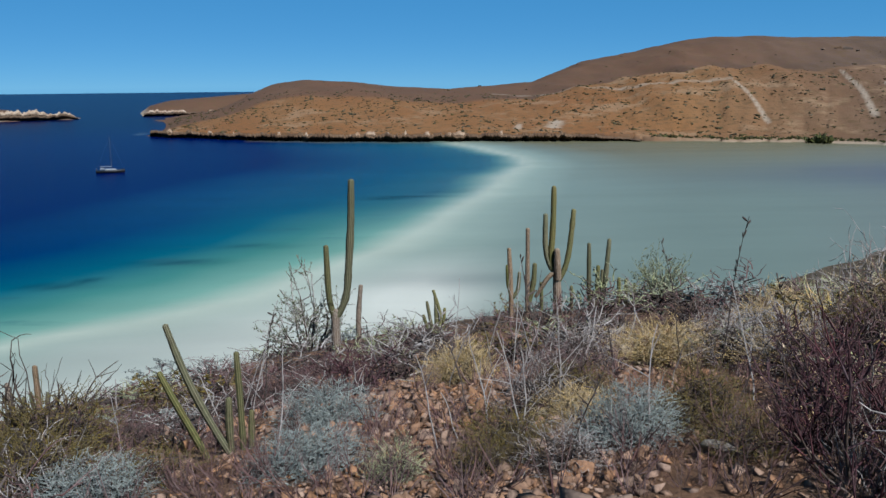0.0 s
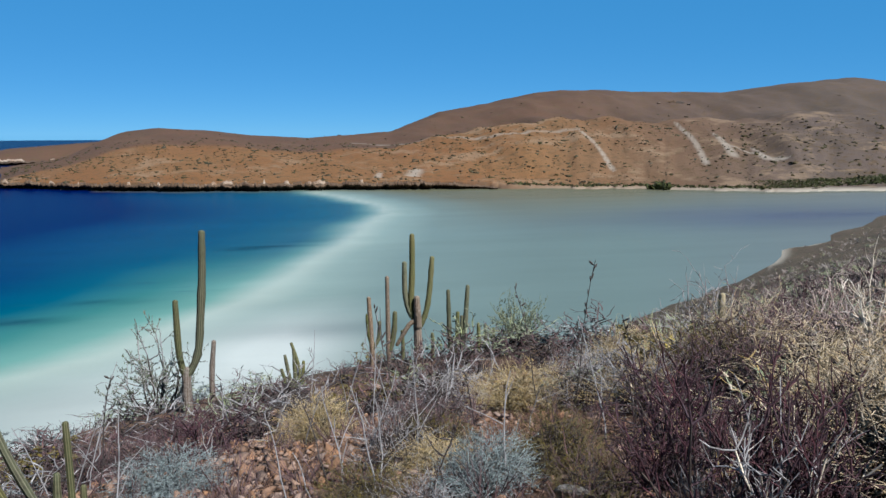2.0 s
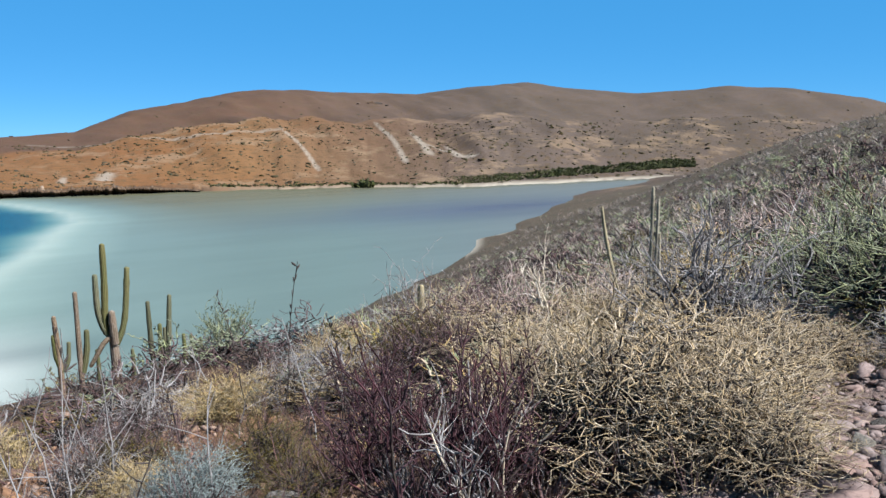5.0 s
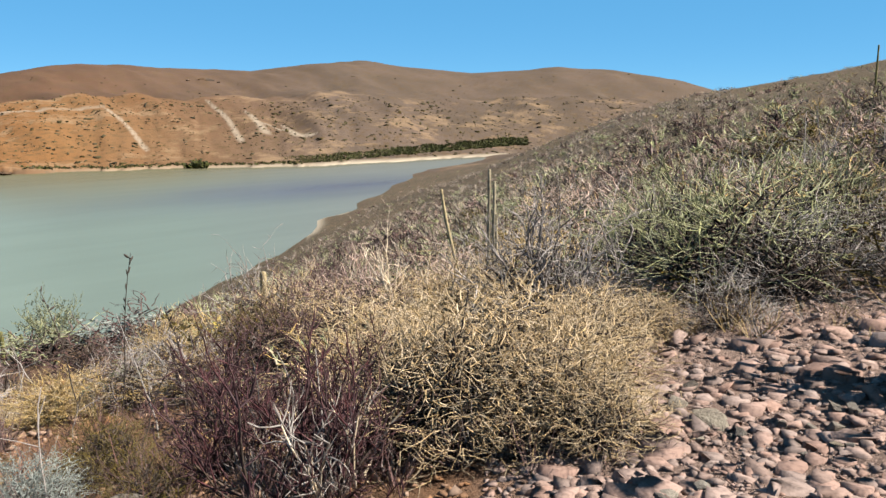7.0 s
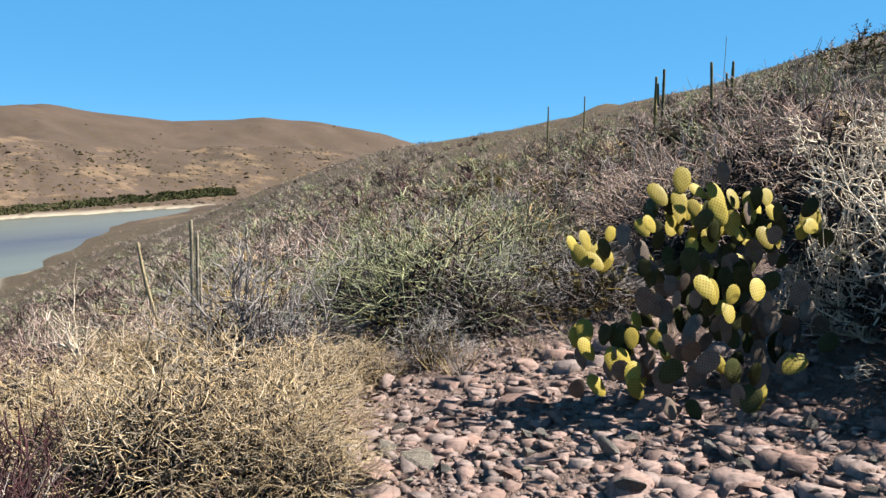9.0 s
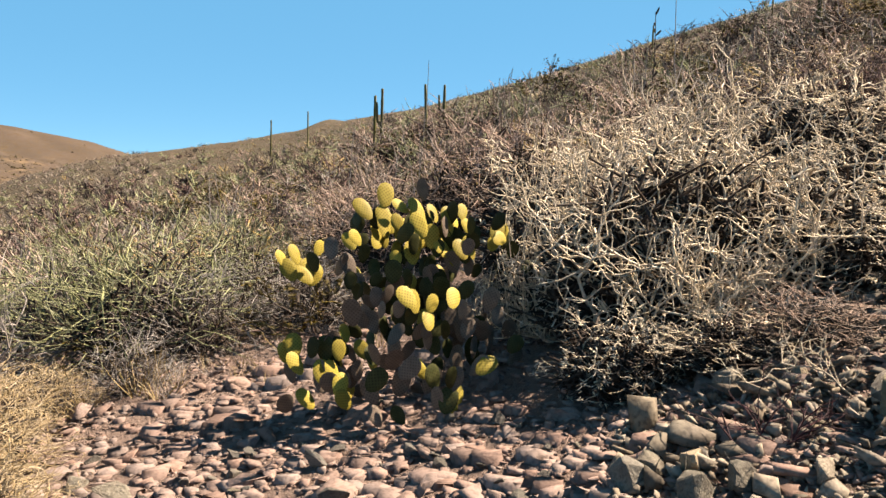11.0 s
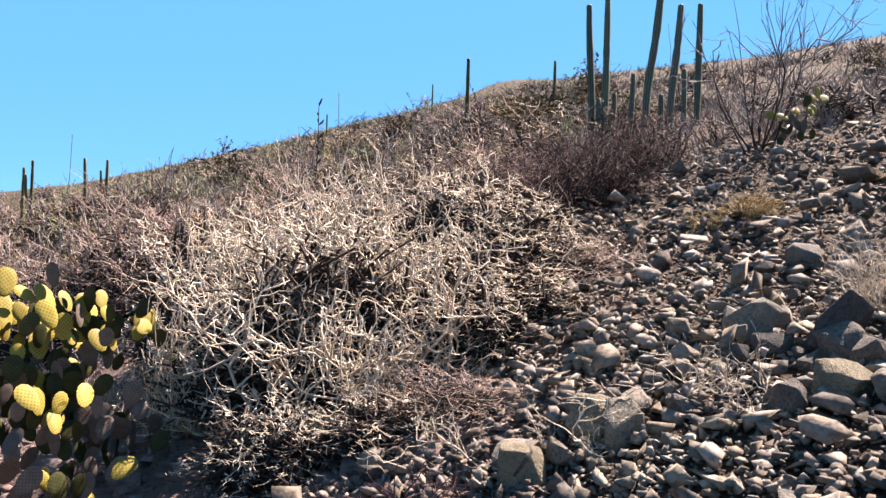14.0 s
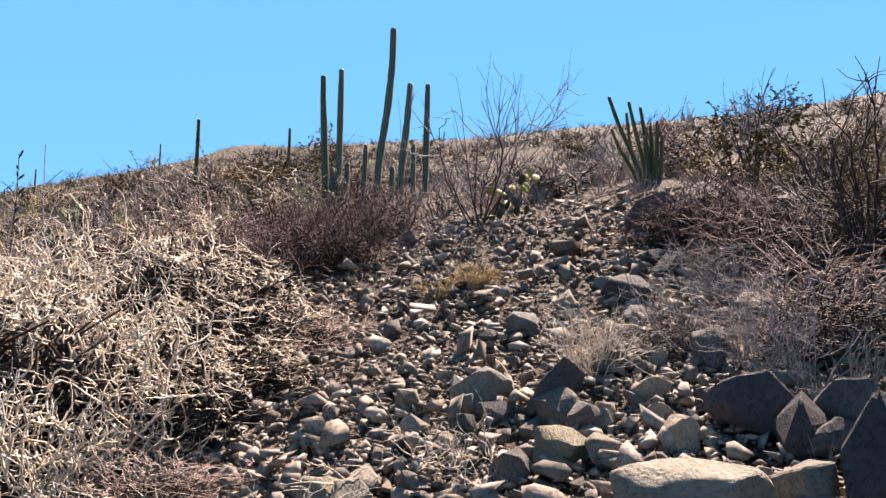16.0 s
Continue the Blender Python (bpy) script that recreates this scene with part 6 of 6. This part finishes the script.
open_shrub("small_tree", "small round grey-leaved twiggy tree beside the tall cactus", -6.6, 16.6, 2.3, 1.75, 11, 901, "dark", 6500, "grey", 1.2, "tree", 0.02, leaf_size=0.026)
open_shrub("round_bush", "rounded green leafy bush on the edge of the slope", 19.2, 20.5, 1.5, 1.3, 22, 920, "dark", 6000, "green", 1.0, "shrub", 0.012, leaf_size=0.035)
open_shrub("bare_shrub", "bare dark-branched shrub with upswept limbs", -24.6, 9.4, 1.7, 1.45, 9, 903, "dark", 0, "dark")
open_shrub("bare_shrub", "bare dark-branched shrub on the slope edge", -28.2, 9.0, 1.2, 1.3, 6, 904, "dark", 0, "dark")
open_shrub("bare_shrub", "bare pale-branched shrub standing over the scree", 130.8, 12.6, 3.0, 2.3, 12, 905, "dark", 0, "grey", 0.9)
open_shrub("bare_shrub", "bare shrub with white stems inside dark red twigs", 37.6, 4.5, 0.8, 0.75, 5, 906, "white", 0, "grey", 0.6, thick=0.009)
open_shrub("bare_shrub", "bare shrub with white stems rising from dark twigs", 40.2, 4.7, 0.9, 0.8, 6, 927, "white", 0, "purple", 0.7, thick=0.010)
open_shrub("bare_shrub", "bare grey shrub with forked white stems", 53.4, 9.0, 2.0, 1.7, 12, 907, "grey", 0, "grey", 0.8)
open_shrub("bare_shrub", "bare thin-branched shrub against the sky", 154.8, 8.6, 1.6, 1.75, 7, 908, "dark", 0, "dark", 0.7)
open_shrub("bare_shrub", "bare upright shrub on the slope above", 149.0, 13.6, 1.6, 1.7, 9, 909, "dark", 0, "grey", 0.7)
open_shrub("grass_tuft", "bleached dry grass tuft among rocks", 138.0, 6.0, 0.75, 0.55, 34, 910, "white", 0, "white", 0.9, "grass", thick=0.005)
for n, (az, r, w, h) in enumerate(((144.5, 6.4, 1.2, 0.7), (147.8, 6.0, 1.3, 0.75), (146.0, 7.6, 1.3, 0.7), (150.5, 5.6, 1.1, 0.7))):
    open_shrub("grass_tuft", "long thin bleached grass stems among dark rocks", az, r, w, h, 18, 930 + n, "grey", 0, "grey", 1.2, "grass", thick=0.0045)
open_shrub("grass_tuft", "yellow spiky tuft on the scree", 130.3, 9.2, 0.75, 0.3, 40, 911, "straw", 0, "straw", 1.2, "grass", thick=0.008)
open_shrub("grass_tuft", "small yellow tuft on the scree", 128.0, 9.0, 0.5, 0.22, 26, 912, "straw", 0, "straw", 1.2, "grass", thick=0.008)
for n, (az, r, w, h) in enumerate(((121.0, 4.6, 0.8, 0.4), (126.5, 4.9, 0.8, 0.45), (115.0, 4.6, 1.0, 0.35), (131.5, 4.7, 0.7, 0.4))):
    open_shrub("bare_shrub", "few dead white twigs lying over the rubble", az, r, w, h, 2, 940 + n, "white", 0, "white", 1.3, thick=0.006, zig=0.45, bends=(7, 4))
open_shrub("bare_shrub", "low red-stemmed twigs among rubble", 109.0, 4.1, 0.7, 0.35, 10, 913, "red", 0, "red", 1.1, thick=0.007)

open_shrub("bare_shrub", "bare shrub with a few forked white branches", 43.0, 9.8, 1.1, 1.5, 5, 914, "white", 0, "white", 0.6)
open_shrub("bare_shrub", "bare grey shrub with a long curved limb", 62.0, 11.0, 1.8, 1.3, 6, 915, "grey", 0, "grey", 1.0)
for n, (az, r, w, h, words) in enumerate(((96.5, 6.4, 2.0, 1.25, "long pale limbs reaching out"), (99.8, 5.9, 2.0, 1.15, "sprawling pale limbs"), (104.5, 6.0, 1.9, 1.15, "crooked pale limbs"), (109.0, 6.2, 1.9, 1.05, "low pale limbs"),
                                             (102.0, 7.4, 2.2, 1.7, "tall crooked pale limbs"), (107.0, 7.8, 2.2, 1.6, "knotted pale limbs"), (95.8, 8.0, 2.0, 1.7, "upright pale limbs"), (112.2, 7.0, 1.8, 0.95, "spreading pale limbs"))):
    open_shrub("thorn_shrub", "bare thorn shrub with " + words, az, r, w, h, 5, 916 + n, "white", 0, "white", 1.25, thick=0.013, zig=0.5, bends=(9, 6))

# ---- far shore ----
DARK = [stone_mesh(596 + n, MAT_CLIFF, 12, 0.7, 0.012) for n in range(4)]
OUTCROPS = ((29.4, 1008, 16, 7), (29.9, 1012, 26, 9), (30.5, 1010, 14, 6), (28.5, 1006, 12, 5))
for n, (az, r, w, h) in enumerate(OUTCROPS):
    thing("rock_outcrop", "dark rock outcrop on the far hillside", "rock", DARK[n], "far outcrops", at=Matrix.Translation(put(az, r, 0.2)) @ pose(0, 0, 0, 0, 0, 30 * n) @ Matrix.Diagonal((w, 5, h, 1)))

rs = np.random.RandomState(15)
n = 7500
az = rs.uniform(-16, 66, n)
r = shore(az) + 6 + np.where(rs.rand(n) < 0.9, 255, 520) * rs.rand(n)
size = 1.7 * np.exp(rs.rand(n) ** 2 * 1.4)
p = places_on(az, r, 0)
keep = (p[:, 2] > 1.5) & (fbm(az * 0.8, r / 60, 3, 61) > 0.36)
BUSHES = [hull_template(720 + n, 7, 0.55) for n in range(6)]
scatter_stuff("far_bushes", "dark bushes dotted over the far hills", "bushes", BUSHES, p[keep], size[keep], MAT_BUSH_FAR, 16)
LEAFY = [blade_template(740 + n, 8, 1.3, 0.32) for n in range(5)]
n = 3000
az = rs.uniform(34.4, 52, n)
r = shore(az) + 10 + 26 * rs.rand(n) + np.clip((az - 38) * 2.2, 0, 40)
size = rs.uniform(0.9, 1.45, n) * np.clip((az - 33.5) / 2.5, 0.5, 1) * np.clip(0.75 + (az - 34) / 18, 0.7, 1.6)
scatter_stuff("mangrove", "low dark green mangrove belt behind the beach", "mangrove", LEAFY, places_on(az, r, -0.2), size, MAT_MANGROVE, 17)
n = 60
az, r = 28.9 + rs.normal(0, 0.28, n), 508 + rs.normal(0, 3, n)
scatter_stuff("shore_trees", "clump of low green trees on the far beach", "trees", LEAFY, places_on(az, r, 0.2), rs.uniform(2.5, 5.0, n), MAT_MANGROVE, 18)
n = 420
az = rs.uniform(18, 36, n)
r = shore(az) + 6 + rs.rand(n) * 7
scatter_stuff("shore_bushes", "low green bushes along the far beach", "bushes", LEAFY, places_on(az, r, -0.2), rs.uniform(0.8, 1.8, n), MAT_MANGROVE, 19)


def ledge(name, label, low, high, step, dist, tops, material, seed, inset=0.0):
    """A broken rock ledge along the waterline, with an undercut foot."""
    rs = np.random.RandomState(seed)
    az = np.arange(low, high, step)
    d0 = dist(az) + inset
    top = tops(az) * (0.7 + 0.6 * fbm(az * 1.5, az * 0, 4, seed)) * rs.uniform(0.8, 1.2, len(az))
    prof = [(2.5, -1.0, 0), (1.8, 0.35, 0), (-0.5, 0.55, 0), (-1.6, 0.8, 0), (-1.2, 1.0, 0), (3.5, 1.15, 0), (12, 0.9, 0)]
    verts = []
    for a, d, h in zip(az, d0, top):
        shift = rs.normal(0, 0.4)
        for off, k, _ in prof:
            rr = d + off * 1.6 + shift * (off < 3)
            verts.append((rr * math.sin(radians(a)), rr * math.cos(radians(a)), h * k if k > 0 else -1.0))
    m = len(prof)
    faces = [(i * m + k, (i + 1) * m + k, (i + 1) * m + k + 1, i * m + k + 1) for i in range(len(az) - 1) for k in range(m - 1)]
    me = quick_mesh(name, verts, faces, material)
    return thing(name, label, "rock ledge", me, kind="structure")


ledge("rock_ledge", "dark undercut rock ledge along the far waterline", -16.6, 17.5, 0.06, lambda a: shore(a) - 3, lambda a: 3.7 * np.clip((18.5 - a) / 5, 0.15, 1), MAT_CLIFF, 71)
ledge("pale_ledge", "broken pale rock shelf above the far waterline", -15.5, 9.5, 0.15, lambda a: shore(a) + 2.5, lambda a: 4.6 * np.clip(fbm(a * 2.6, a * 0, 3, 73) * 4 - 1.7, 0.1, 1), MAT_LEDGE, 72)
ledge("cape_ledge", "dark undercut foot of the outer cape", -16.9, -10, 0.1, lambda a: 1022 + 0 * a, lambda a: 3.4 + 0 * a, MAT_CLIFF, 75)
ledge("cape_shelf", "pale rock shelf on the outer cape", -17.0, -11, 0.1, lambda a: 1027 + 0 * a, lambda a: 5.2 * np.clip(fbm(a * 1.3, a * 0, 3, 74) * 4 - 1.2, 0.1, 1), MAT_LEDGE, 76)

ledge("islet_ledge", "dark undercut foot of the islet", -31.5, -20.9, 0.1, lambda a: 962 + 22 * np.clip((a + 23) / 2.1, 0, 1), lambda a: 5.0 * np.clip((-20.7 - a) / 0.8, 0.2, 1), MAT_CLIFF, 77)
ledge("islet_shelf", "pale rock shelf on the islet", -31.5, -21.0, 0.1, lambda a: 969 + 22 * np.clip((a + 23) / 2.1, 0, 1), lambda a: 9.0 * np.clip(fbm(a * 0.9, a * 0, 3, 78) * 3 - 0.5, 0.45, 1) * np.clip((-20.8 - a) / 1.2, 0.2, 1), MAT_LEDGE, 78)

# ---- sailing boat at anchor ----
def loft(name, sections, material):
    n = len(sections[0])
    verts = [v for s in sections for v in s]
    faces = [(i * n + k, (i + 1) * n + k, (i + 1) * n + k + 1, i * n + k + 1) for i in range(len(sections) - 1) for k in range(n - 1)]
    return quick_mesh(name, verts, faces, material, False)


def block(name, w, d, h, material, soft=0.05, at=(0, 0, 0)):
    bm = bmesh.new()
    bmesh.ops.create_cube(bm, size=1, matrix=Matrix.Translation(at) @ Matrix.Diagonal((w, d, h, 1)))
    bmesh.ops.bevel(bm, geom=list(bm.edges), offset=soft, segments=2, affect="EDGES")
    me = bpy.data.meshes.new(name)
    bm.to_mesh(me)
    bm.free()
    me.materials.append(material)
    return me


boat = thing("sailing_boat", "dark-hulled sailing boat with bare mast anchored in the bay", "boat", at=pose(-118.0, 337.0, 0, 0, 0, 12))
secs = []
for x, half, deck in ((-5.4, 0.9, 1.15), (-4.0, 1.45, 1.05), (-1.5, 1.75, 1.0), (1.5, 1.65, 1.1), (3.8, 1.0, 1.3), (5.2, 0.3, 1.5), (5.8, 0.03, 1.6)):
    secs.append([(x, -half * 0.02, deck - 0.02), (x, -half, deck), (x, -half * 0.95, 0.5), (x, -half * 0.5, -0.4), (x, 0, -0.6), (x, half * 0.5, -0.4), (x, half * 0.95, 0.5), (x, half, deck), (x, half * 0.02, deck - 0.02)])
part("hull", loft("hull", secs, MAT_HULL), boat, "dark painted hull")
part("cabin", block("cabin", 4.2, 2.0, 0.7, MAT_DECK, 0.15, (0.3, 0, 1.4)), boat, "pale cabin roof")
part("sprayhood", block("sprayhood", 1.8, 2.0, 1.0, MAT_SAIL, 0.3, (-2.9, 0, 1.7)), boat)
part("transom_rail", block("transom_rail", 0.25, 2.0, 0.9, MAT_MAST, 0.08, (-5.2, 0, 1.6)), boat)
mast = part("mast", quick_mesh("mast", *tubes([(0.8, 0, 1.2)], [(0.8, 0, 15.0)], [0.11], [0.07], 8), MAT_MAST), boat, "bare metal mast")
part("boom", quick_mesh("boom", *tubes([(0.8, 0, 2.6)], [(-3.8, 0, 2.7)], [0.16], [0.12], 8), MAT_SAIL), mast, "boom with furled sail")
for end in ((5.6, 0, 1.6), (-5.3, 0, 1.3), (0.6, 1.6, 1.1), (0.6, -1.6, 1.1)):
    part("stay", quick_mesh("stay", *tubes([end], [(0.8, 0, 14.6)], [0.02], [0.02], 4), MAT_MAST), mast)
